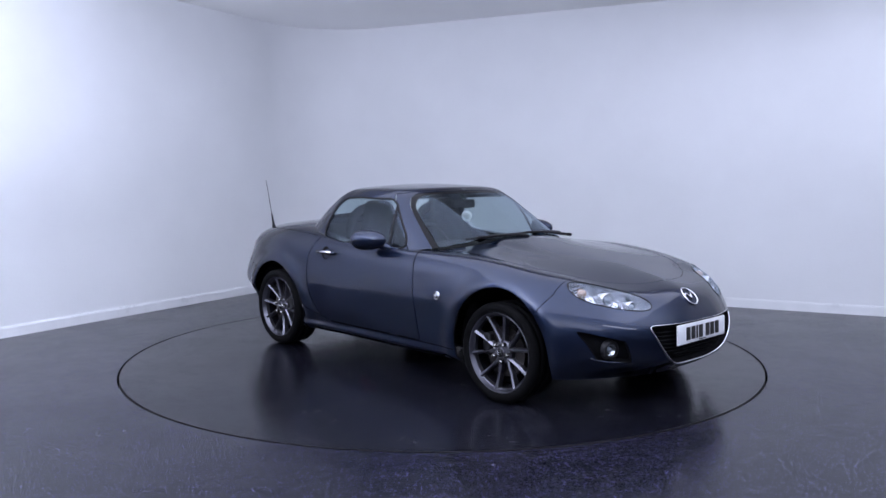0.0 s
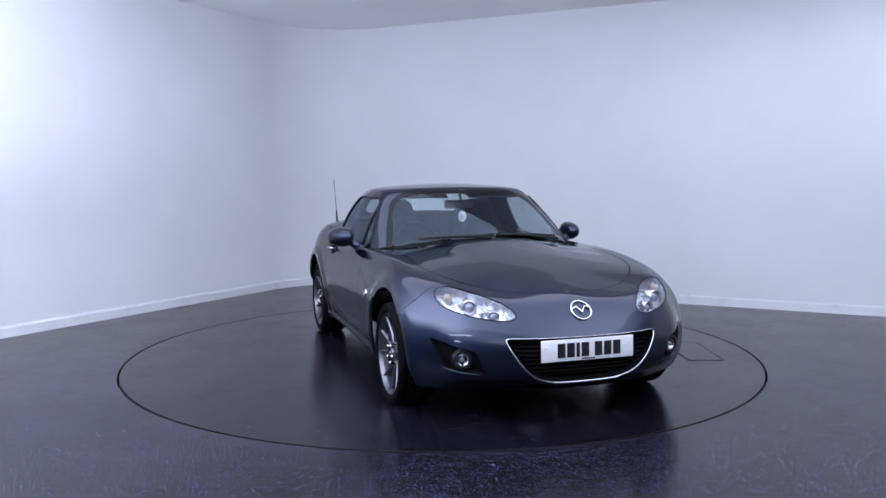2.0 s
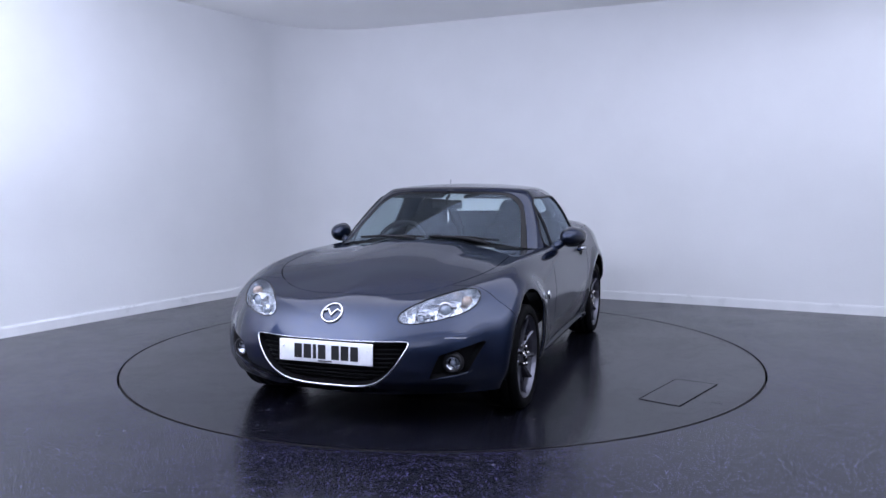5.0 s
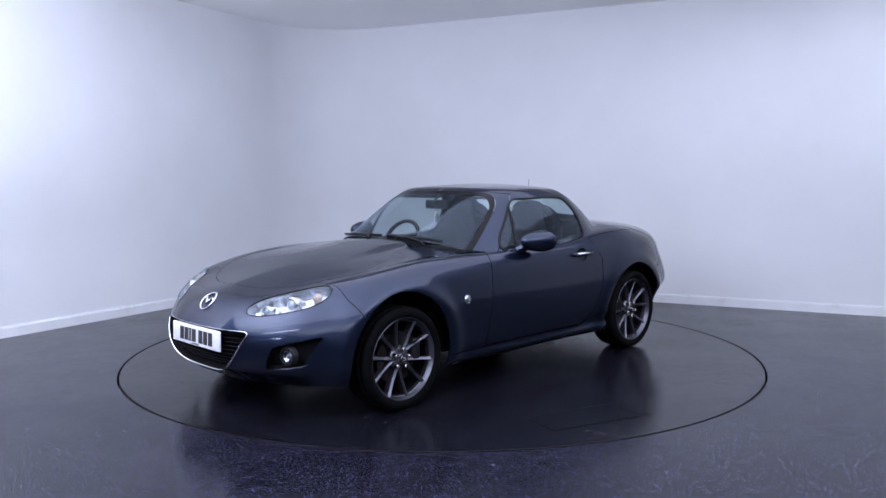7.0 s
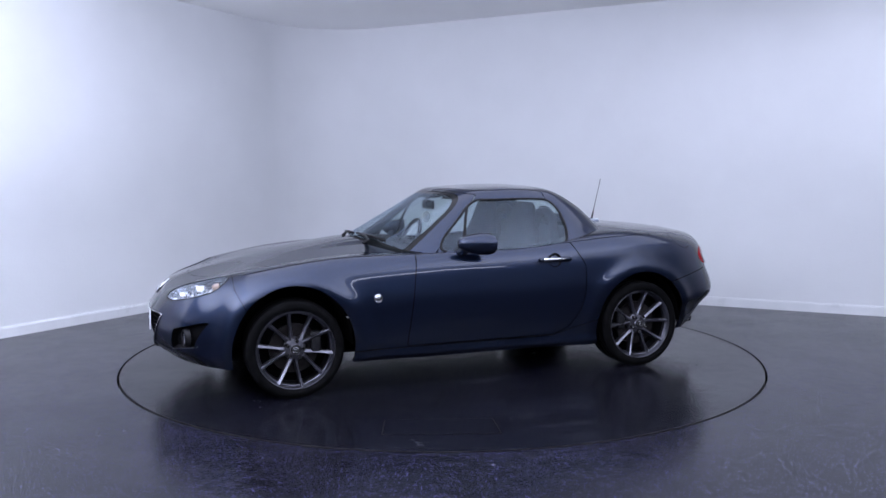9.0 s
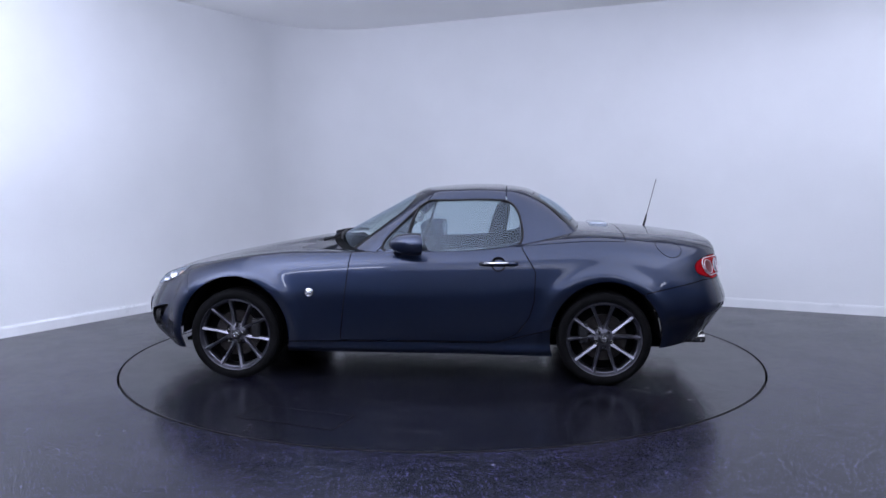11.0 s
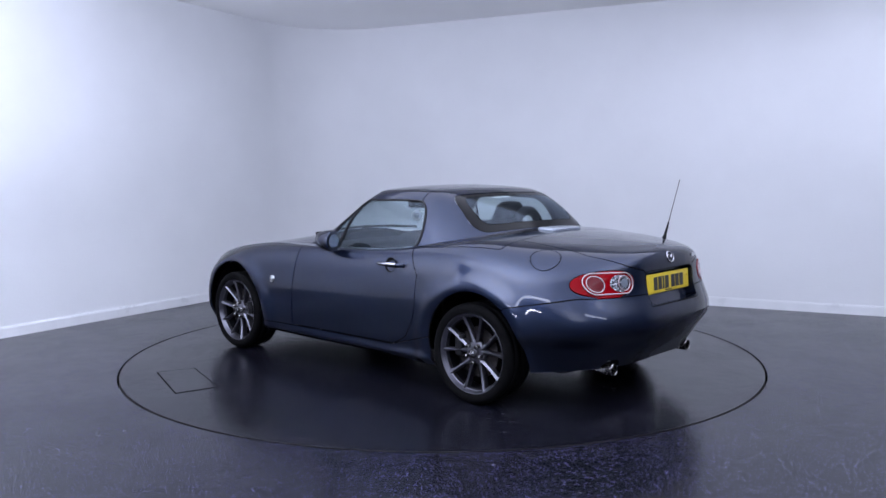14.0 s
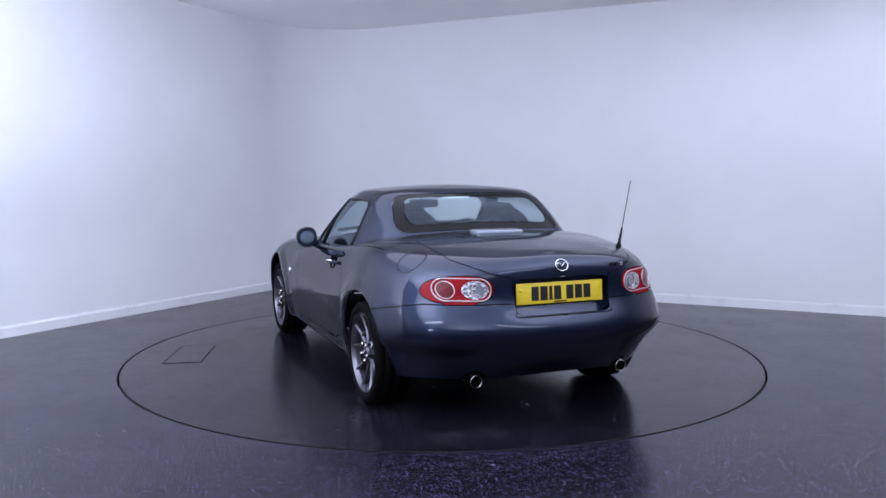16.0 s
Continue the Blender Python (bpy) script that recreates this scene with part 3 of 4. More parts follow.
def wheel_kit(car, x, side, spin):
    """One ten-spoke alloy wheel with its tyre; side is +1 for the car's left."""
    y0 = side * 0.745

    def place(bm):
        bmesh.ops.transform(bm, matrix=Matrix.Translation((x, y0, WHEEL_Z + 0.005)) @ Matrix.Diagonal((1, side, 1, 1)), verts=bm.verts)
        if side < 0:
            bmesh.ops.reverse_faces(bm, faces=bm.faces)
        return bm
    lip = lathe([(0.231, 0.090), (0.231, 0.097), (0.229, 0.099), (0.2265, 0.098), (0.223, 0.090), (0.216, 0.076)], 72)
    w = part("wheel", place(lip), ALLOY, car, "dark gunmetal ten-spoke alloy wheel")
    part("barrel", place(lathe([(0.216, 0.076), (0.209, 0.055), (0.205, 0.0), (0.209, -0.09), (0.231, -0.10), (0.231, 0.09)], 72)), BARREL, w, "inner rim barrel, shade put into its dark colour")
    step = lathe([(0.2155, 0.0755), (0.2125, 0.0775), (0.2095, 0.0745), (0.2060, 0.050)], 72)
    hard_edges(part("rim_step", place(step), ALLOY, w), 35)
    hard_edges(w, 35)
    tyre = lathe([(0.228 + (r - 0.243) * 1.055, h) for r, h in [(0.243, 0.094), (0.252, 0.103), (0.270, 0.1075), (0.286, 0.104), (0.2965, 0.094), (0.3005, 0.080), (0.3005, 0.061), (0.294, 0.060), (0.294, 0.054), (0.301, 0.053),
                  (0.3015, 0.012), (0.295, 0.011), (0.295, -0.004), (0.3015, -0.005), (0.301, -0.050), (0.294, -0.051), (0.294, -0.060), (0.3, -0.061), (0.298, -0.09), (0.28, -0.105), (0.243, -0.10)]], 72)
    part("tyre", place(tyre), RUBBER, w, "black low-profile rubber tyre")
    disc = lathe([(0.0, 0.012), (0.075, 0.012), (0.078, 0.03), (0.145, 0.03), (0.145, 0.008), (0.0, 0.008)], 48)
    hard_edges(part("brake_disc", place(disc), DISC, w, "grey steel brake disc"))
    part("brake_caliper", place(box(0.06, 0.07, 0.13, (-0.125 * (1 if x > 0 else -1), 0.03, 0.03), 0.015)), BLACK, w)
    # an added near-black disc that stands for the shade between the spokes
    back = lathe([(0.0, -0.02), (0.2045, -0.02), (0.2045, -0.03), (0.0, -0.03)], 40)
    part("spoke_gap_shade", place(back), SHADOW, w)
    hub = lathe([(0.0, 0.082), (0.027, 0.082), (0.031, 0.078), (0.034, 0.068), (0.058, 0.062), (0.068, 0.050), (0.070, 0.03)], 40)
    hard_edges(part("hub", place(hub), ALLOY, w), 30)
    cap = lathe([(0.0, 0.0885), (0.024, 0.0865), (0.027, 0.082)], 32)
    part("hub_cap", place(cap), BLACK, w, "black hub cap with a plain silver emblem")
    em = join(tube([(0.018 * math.cos(a), 0.0885, 0.014 * math.sin(a)) for a in np.linspace(0, 2 * math.pi, 25)[:-1]], 0.0013, True, 6),
              tube([(-0.014, 0.0890, 0.006), (-0.006, 0.0892, 0.004), (0, 0.0892, -0.004), (0.006, 0.0892, 0.004), (0.014, 0.0890, 0.006)], 0.0013, False, 6))
    part("emblem", place(em), CHROME, w)
    for k in range(10):
        pair, leg = k // 2, (k % 2) * 2 - 1
        a0 = math.radians(spin + 72 * pair)
        inner = Vector((0.052 * math.cos(a0 + leg * 0.14), 0, 0.052 * math.sin(a0 + leg * 0.14)))
        outer = Vector((0.2205 * math.cos(a0 + leg * 0.31), 0, 0.2205 * math.sin(a0 + leg * 0.31)))
        d = (outer - inner).normalized()
        t = Vector((-d.z, 0, d.x))
        verts, faces = [], []
        for j in range(8):
            f = j / 7
            c = inner.lerp(outer, f)
            h = 0.0135 - 0.0010 * f - 0.0045 * math.sin(math.pi * f) ** 0.8
            top = 0.064 + 0.024 * f - 0.007 * math.sin(math.pi * f)
            # a flat face that leans to one side of a ridge, with deep flanks
            for sgn, dy in ((-1.15, -0.045), (-1, -0.009), (-0.30 * leg, 0.0), (1, -0.009), (1.15, -0.045)):
                q = c + t * sgn * h
                verts.append((q.x, top + dy, q.z))
        for j in range(7):
            for i in range(4):
                faces.append((5 * j + i, 5 * j + i + 1, 5 * j + 6 + i, 5 * j + 5 + i))
        bm = raw(verts, faces)
        bmesh.ops.recalc_face_normals(bm, faces=bm.faces)
        hard_edges(part("spoke", place(bm), ALLOY, w), 30)
    for k in range(5):
        a = math.radians(spin + 36 + 72 * k)
        nut = lathe([(0.0, 0.095), (0.0085, 0.095), (0.0125, 0.088), (0.0125, 0.06)], 6, at=(0.052 * math.cos(a), 0, 0.052 * math.sin(a)))
        part("lug_nut", place(nut), PIPE, w, smooth=False)
    return w


def arch_liner(ax, radius, side):
    bm = lathe([(radius, 0.79), (radius + 0.004, 0.30)], 48)
    cap = lathe([(radius + 0.004, 0.42), (0.0, 0.42)], 48)
    bm = join(bm, cap)
    bmesh.ops.transform(bm, matrix=Matrix.Translation((ax + (0.005 if ax > 0 else -0.012), 0, WHEEL_Z)) @ Matrix.Diagonal((1 / 1.065, side, 1, 1)), verts=bm.verts)
    low = [v for v in bm.verts if v.co.z < 0.245]
    bmesh.ops.delete(bm, geom=low, context="VERTS")
    return bm


def mirror_verts(bm):
    bmesh.ops.transform(bm, matrix=Matrix.Diagonal((1, -1, 1, 1)), verts=bm.verts)
    bmesh.ops.reverse_faces(bm, faces=bm.faces)
    return bm


def on_skin(s, y, z, front=True, lift=0.0):
    """The point of the body's nose or tail at this y and z, pushed out by lift."""
    p = s.p
    keep = np.where((p[:, 0] > 1.2) if front else (p[:, 0] < -1.45))[0]
    d = (p[keep, 1] - abs(y)) ** 2 + (p[keep, 2] - z) ** 2
    k = keep[np.argsort(d)[:4]]
    w = 1 / (np.sort(d)[:4] + 1e-7)
    w /= w.sum()
    q, n = (p[k, :3] * w[:, None]).sum(0), (s.n[k] * w[:, None]).sum(0)
    n /= np.linalg.norm(n)
    # slide along the tangent plane to the wanted y and z
    q[0] -= (n[1] * (abs(y) - q[1]) + n[2] * (z - q[2])) / n[0]
    q[1], q[2] = abs(y), z
    q = q + n * lift
    return Vector((q[0], q[1] if y >= 0 else -q[1], q[2])), Vector((n[0], n[1] if y >= 0 else -n[1], n[2]))


def disc_on(s, y0, z0, ry, rz, front, lift, rings=4, segs=24):
    """A small oval patch that follows the body."""
    verts, faces = [on_skin(s, y0, z0, front, lift)[0]], []
    for k in range(1, rings + 1):
        for j in range(segs):
            a = 2 * math.pi * j / segs
            verts.append(on_skin(s, y0 + ry * k / rings * math.cos(a), z0 + rz * k / rings * math.sin(a), front, lift)[0])
    for j in range(segs):
        faces.append((0, 1 + j, 1 + (j + 1) % segs))
    for k in range(rings - 1):
        for j in range(segs):
            a, b = 1 + k * segs + j, 1 + k * segs + (j + 1) % segs
            faces.append((a, a + segs, b + segs, b))
    bm = raw(verts, faces)
    bmesh.ops.recalc_face_normals(bm, faces=bm.faces)
    return bm


def ring_on(s, y0, z0, ry, rz, front, lift, radius, segs=40):
    return tube([on_skin(s, y0 + ry * math.cos(a), z0 + rz * math.sin(a), front, lift)[0] for a in np.linspace(0, 2 * math.pi, segs + 1)[:-1]], radius, True, 8)


def badge(s, car, z0, w, h, front):
    """A plain oval ring with a chevron, in chrome."""
    lift = 0.004
    bm = ring_on(s, 0, z0, w, h, front, lift, 0.11 * w)
    arms = [on_skin(s, w * a, z0 + h * b, front, lift)[0] for a, b in ((-0.9, 0.15), (-0.45, 0.42), (-0.15, 0.05), (0, -0.25), (0.15, 0.05), (0.45, 0.42), (0.9, 0.15))]
    bm = join(bm, tube(arms, 0.12 * w, False, 8))
    part("badge", bm, CHROME, car, "plain chrome oval badge with a chevron")


def number_plate(car, x, z, tilt, mat, label, facing):
    """A number plate whose characters are plain dark bars."""
    turn = Matrix.Rotation(radians(tilt), 4, "Y")
    pl = part("number_plate", box(0.010, 0.520, 0.111, (x, 0, z), 0.004, turn), mat, car, label)
    at = -0.172
    for k in range(7):
        w = 0.018 if k == 2 else 0.042
        if k == 4:
            at += 0.022
        off = turn @ Vector((facing * 0.0062, 0, 0))
        part("character_bar", box(0.002, w, 0.072, (x + off.x, facing * (at + w / 2), z + off.z), 0, turn), INK, pl, smooth=False)
        at += w + 0.0105
    off = turn @ Vector((facing * 0.0062, 0, -0.046))
    part("maker_bar", box(0.002, 0.075, 0.006, (x + off.x, 0, z + off.z), 0, turn), INK, pl, smooth=False)
    for y in (-0.235, 0.235):
        part("screw_cap", lathe([(0, 0.0085 * facing), (0.006, 0.0075 * facing), (0.007, 0.004 * facing)], 12, "X", (x, y, z + 0.02)), mat, pl)


def side_mirror(car, side):
    """A rounded door mirror: housing, stalk and glass."""
    verts, faces, n, m = [], [], 20, 28
    for i in range(n + 1):
        t = i / n
        for j in range(m):
            a = 2 * math.pi * j / m
            # from the flat back at t = 0 to the round nose at t = 1
            r = math.sqrt(max(0.0, 1 - t ** 2.2)) * (0.93 + 0.07 * min(1, t * 8))
            y = r * 0.080 * abs(math.cos(a)) ** 0.9 * (1 if math.cos(a) >= 0 else -1)
            z = r * 0.072 * abs(math.sin(a)) ** 0.9 * (1 if math.sin(a) >= 0 else -1)
            z *= 1.06 - 0.16 * (y + 0.074) / 0.148
            verts.append((-0.035 + 0.20 * t - 0.30 * y, 0.885 + y - 0.02 * t, 0.874 + z + 0.004 * t))
    for i in range(n):
        for j in range(m):
            faces.append((i * m + j, i * m + (j + 1) % m, (i + 1) * m + (j + 1) % m, (i + 1) * m + j))
    faces.append(tuple(reversed(range(m))))
    bm = raw(verts, faces)
    bmesh.ops.remove_doubles(bm, verts=bm.verts, dist=1e-5)
    bmesh.ops.recalc_face_normals(bm, faces=bm.faces)
    glass = raw([(-0.0375 - 0.30 * y, 0.885 + y, 0.874 + z) for y, z in [(0.054 * math.cos(a), 0.046 * math.sin(a)) for a in np.linspace(0, 2 * math.pi, 25)[:-1]]], [tuple(range(24))])
    stalk = tube([(0.12, 0.768, 0.80), (0.115, 0.785, 0.82), (0.10, 0.81, 0.835), (0.085, 0.835, 0.85)], lambda f: 0.034 - 0.008 * f, False, 14)
    foot = box(0.15, 0.03, 0.035, (0.13, 0.768, 0.812), 0.012)
    bits = [("side_mirror", bm, PAINT), ("mirror_glass", glass, MIRROR), ("stalk", join(stalk, foot), PAINT)]
    parent = car
    for name, b, mat in bits:
        if side < 0:
            mirror_verts(b)
        ob = part(name, b, mat, parent)
        if parent is car:
            parent = hard_edges(ob, 60)


def door_handle(car, side):
    cup = lathe([(0.0, -0.010), (0.030, -0.008), (0.043, 0.002), (0.046, 0.005)], 28)
    bmesh.ops.transform(cup, matrix=Matrix.Translation((-0.515, 0.834, 0.750)) @ Matrix.Rotation(radians(8), 4, "X"), verts=cup.verts)
    bar = tube([(-0.405, 0.836, 0.753), (-0.425, 0.852, 0.754), (-0.515, 0.862, 0.755), (-0.605, 0.852, 0.754), (-0.630, 0.836, 0.753)], 0.012, False, 10, 1.0)
    grip = tube([(-0.425, 0.858, 0.757), (-0.515, 0.868, 0.758), (-0.58, 0.860, 0.757)], 0.0105, False, 10, 1.0)
    if side < 0:
        for b in (cup, bar, grip):
            mirror_verts(b)
    h = part("door_handle", bar, PAINT, car)
    # the cup is near-black to stand for the shade in the hollow
    part("handle_cup", cup, SHADOW, h, "finger recess with its shade put into black")
    part("handle_strip", grip, CHROME, h, "chrome strip")


def wiper(car, pts, blade):
    w = part("wiper", tube(pts, lambda f: 0.011 - 0.005 * f, False, 8), BLACK, car, "black windscreen wiper")
    part("blade", tube(blade, 0.009, False, 6), BLACK, w)


def seat(car, y):
    verts, faces, m = [], [], 20
    levels = ((0.35, 0.23, 0.09), (0.55, 0.25, 0.085), (0.75, 0.245, 0.075), (0.88, 0.215, 0.065), (0.95, 0.16, 0.058), (1.02, 0.135, 0.055), (1.08, 0.12, 0.048), (1.108, 0.09, 0.030), (1.114, 0.04, 0.012))
    for z, w, d in levels:
        lean = -0.36 - (z - 0.35) * 0.24
        for j in range(m):
            a = 2 * math.pi * j / m
            c, s_ = math.cos(a), math.sin(a)
            verts.append((lean + d * abs(s_) ** 0.6 * (1 if s_ >= 0 else -1), y + w * abs(c) ** 0.6 * (1 if c >= 0 else -1), z))
    for i in range(len(levels) - 1):
        for j in range(m):
            faces.append((i * m + j, i * m + (j + 1) % m, (i + 1) * m + (j + 1) % m, (i + 1) * m + j))
    faces.append(tuple(range((len(levels) - 1) * m, len(levels) * m)))
    st = part("seat", box(0.50, 0.48, 0.16, (-0.12, y, 0.36), 0.05, None, 3), CLOTH, car, "black cloth bucket seat")
    bm = raw(verts, faces)
    bmesh.ops.recalc_face_normals(bm, faces=bm.faces)
    part("backrest", bm, CLOTH, st)
    arch = [(-0.69, y + 0.145 * math.cos(a) * (1.0 if math.sin(a) > 0.2 else 1.06), 0.90 + 0.15 * math.sin(a)) for a in np.linspace(0, math.pi, 19)]
    arch = [(-0.70, y + 0.155, 0.70)] + arch + [(-0.70, y - 0.155, 0.70)]
    part("roll_hoop", tube(arch, 0.033, False, 10), BLACK, st, "black padded roll hoop")


def interior(car):
    dash_v, dash_f = [], []
    prof = ((0.55, 0.70), (0.55, 0.84), (0.46, 0.862), (0.33, 0.855), (0.26, 0.82), (0.23, 0.74), (0.27, 0.60), (0.40, 0.55))
    ys = np.linspace(-0.70, 0.70, 29)
    for y in ys:
        hump = 0.035 * math.exp(-((y + 0.36) / 0.13) ** 4)
        for x, z in prof:
            dash_v.append((x - 0.10 * (abs(y) / 0.7) ** 2 - 0.04, y, z + (hump if z > 0.8 else 0) - 0.03))
    n = len(prof)
    for i in range(len(ys) - 1):
        for j in range(n):
            dash_f.append((i * n + j, i * n + (j + 1) % n, (i + 1) * n + (j + 1) % n, (i + 1) * n + j))
    bm = raw(dash_v, dash_f)
    bmesh.ops.recalc_face_normals(bm, faces=bm.faces)
    part("dashboard", bm, CLOTH, car, "black moulded dashboard")
    ring = [Matrix.Rotation(radians(-24), 3, "Y") @ Vector((0, 0.182 * math.cos(a), 0.182 * math.sin(a))) + Vector((0.10, -0.36, 0.795)) for a in np.linspace(0, 2 * math.pi, 41)[:-1]]
    wh = part("steering_wheel", tube(ring, 0.0155, True, 10), BLACK, car, "black leather steering wheel")
    hubm = Matrix.Translation((0.115, -0.36, 0.79)) @ Matrix.Rotation(radians(-24), 4, "Y")
    hub = box(0.05, 0.14, 0.11, (0, 0, 0), 0.02)
    hub = join(hub, box(0.02, 0.34, 0.035, (0.008, 0, 0.01), 0.008), box(0.02, 0.05, 0.17, (0.008, 0, -0.085), 0.008))
    bmesh.ops.transform(hub, matrix=hubm, verts=hub.verts)
    part("wheel_hub", hub, BLACK, wh)
    part("column", tube([(0.12, -0.36, 0.79), (0.35, -0.36, 0.70)], 0.04, False, 12), BLACK, wh)
    rv = part("rear_view_mirror", box(0.022, 0.225, 0.062, (0.055, -0.02, 1.092), 0.018, None, 3), BLACK, car, "black interior rear-view mirror")
    part("mirror_arm", tube([(0.065, -0.02, 1.095), (0.075, -0.015, 1.13), (0.03, -0.01, 1.158)], 0.010, False, 8), BLACK, rv)
    turn = Matrix.Rotation(radians(115), 4, "Z")
    tag = lathe([(0.0, 0.0025), (0.038, 0.0025), (0.040, 0.0), (0.038, -0.0025), (0.0, -0.0025)], 32, "X")
    bmesh.ops.transform(tag, matrix=Matrix.Translation((0.075, -0.005, 1.004)) @ turn, verts=tag.verts)
    hang = part("hanging_tag", tag, PAPER, car, "white round hanging tag below the mirror")
    part("string", tube([(0.075, -0.005, 1.044), (0.07, -0.01, 1.075)], 0.0012, False, 6), INK, hang)
    for z, w in ((1.018, 0.038), (1.006, 0.05), (0.996, 0.044), (0.986, 0.03)):
        bar = join(*[box(0.0005, w, 0.004, (f, 0, 0)) for f in (0.0032, -0.0032)])
        bmesh.ops.transform(bar, matrix=Matrix.Translation((0.075, -0.005, z)) @ turn, verts=bar.verts)
        part("text_bar", bar, SMOKE, hang, smooth=False)
    for y in (-0.335, 0.335):
        seat(car, y)
    part("rear_bulkhead", box(0.05, 1.24, 0.50, (-0.76, 0, 0.70), 0.02), CLOTH, car, "black trimmed panel behind the seats")
    part("wind_blocker", box(0.012, 0.42, 0.12, (-0.70, 0, 0.945), 0.005), BLACK, car)
    part("centre_console", box(0.75, 0.20, 0.30, (-0.15, 0, 0.42), 0.04), CLOTH, car)
    for y in (-0.27, 0.27):
        part("sun_visor", box(0.13, 0.38, 0.014, (-0.075, y, 1.155), 0.006, Matrix.Rotation(radians(14), 4, "Y")), CLOTH, car, "folded grey sun visor")


def light_details(s, car, heads, tails):
    for side, h in heads:
        for y, z, r in ((0.555, 0.640, 0.040), (0.455, 0.598, 0.030)):
            p, n = on_skin(s, y * side, z, True, -0.030)
            fw = Vector((0.95, 0.28 * side, 0.1)).normalized()
            q = fw.to_track_quat("Y", "Z").to_matrix().to_4x4()
            rim = lathe([(r * 0.72, 0.012), (r * 0.86, 0.016), (r, 0.010), (r * 1.06, -0.015), (r * 1.1, -0.03)], 32)
            eye = lathe([(0.0, 0.018), (r * 0.3, 0.0165), (r * 0.55, 0.011), (r * 0.72, 0.003), (r * 0.72, -0.02)], 32)
            for bm, nm, mat in ((rim, "lamp_ring", CHROME), (eye, "lamp_lens", SMOKE)):
                bmesh.ops.transform(bm, matrix=Matrix.Translation(p) @ q, verts=bm.verts)
                part(nm, bm, mat, h)
        p, n = on_skin(s, 0.635 * side, 0.672, True, -0.028)
        bulb = lathe([(0.0, 0.02), (0.014, 0.016), (0.024, 0.0), (0.026, -0.02)], 20, "X", p)
        part("indicator_bulb", bulb, AMBER, h, "amber indicator bulb")
        for k in range(9):
            a = k * 0.7
            p, n = on_skin(s, side * (0.52 + 0.125 * math.cos(a * 1.9)), 0.624 + 0.035 * math.sin(a * 2.3) + 0.044 * math.cos(a * 1.9), True, -0.038)
            part("facet", box(0.012, 0.030, 0.022, p, 0.004, Matrix.Rotation(0.5 * side + 0.6 * math.sin(a * 5), 4, "Z") @ Matrix.Rotation(0.5 * math.cos(a * 7), 4, "Y")), CHROME, h, smooth=False)
        rim_pts, closed = s.loop("headlight", 0.0)
        rp = smooth_run(rim_pts, closed, 4)
        part("seal", tube([Vector((q[0], q[1] * side, q[2])) for q in rp], 0.0035, True, 6), BLACK, h)
    for side, t in tails:
        zc, y1, y2 = 0.719, 0.609, 0.454
        part("lens_band", disc_on(s, side * (y2 + 0.020), zc, 0.066, 0.046, False, 0.0025, 5), LENS, t, "clear reversing lens band")
        cap = []
        for j in range(48):
            a = 2 * math.pi * j / 48
            cy = (y1 if math.cos(a) > 0 else y2) + 0.054 * math.cos(a)
            cap.append(on_skin(s, side * cy, zc + 0.055 * math.sin(a), False, 0.006)[0])
        part("lens_rim", tube(cap, 0.0040, True, 8), PALE, t)
        part("lens_rim", ring_on(s, side * y1, zc, 0.039, 0.042, False, 0.004, 0.0034), PALE, t)
        part("lens_rim", ring_on(s, side * y2, zc, 0.036, 0.039, False, 0.004, 0.0030), PALE, t)
        part("lens_eye", disc_on(s, side * y1, zc, 0.036, 0.039, False, 0.0045), DARKRED, t, "dark red round lens")
        part("lens_eye", disc_on(s, side * y2, zc, 0.022, 0.024, False, 0.0045), SMOKE, t, "clear grey round lens")


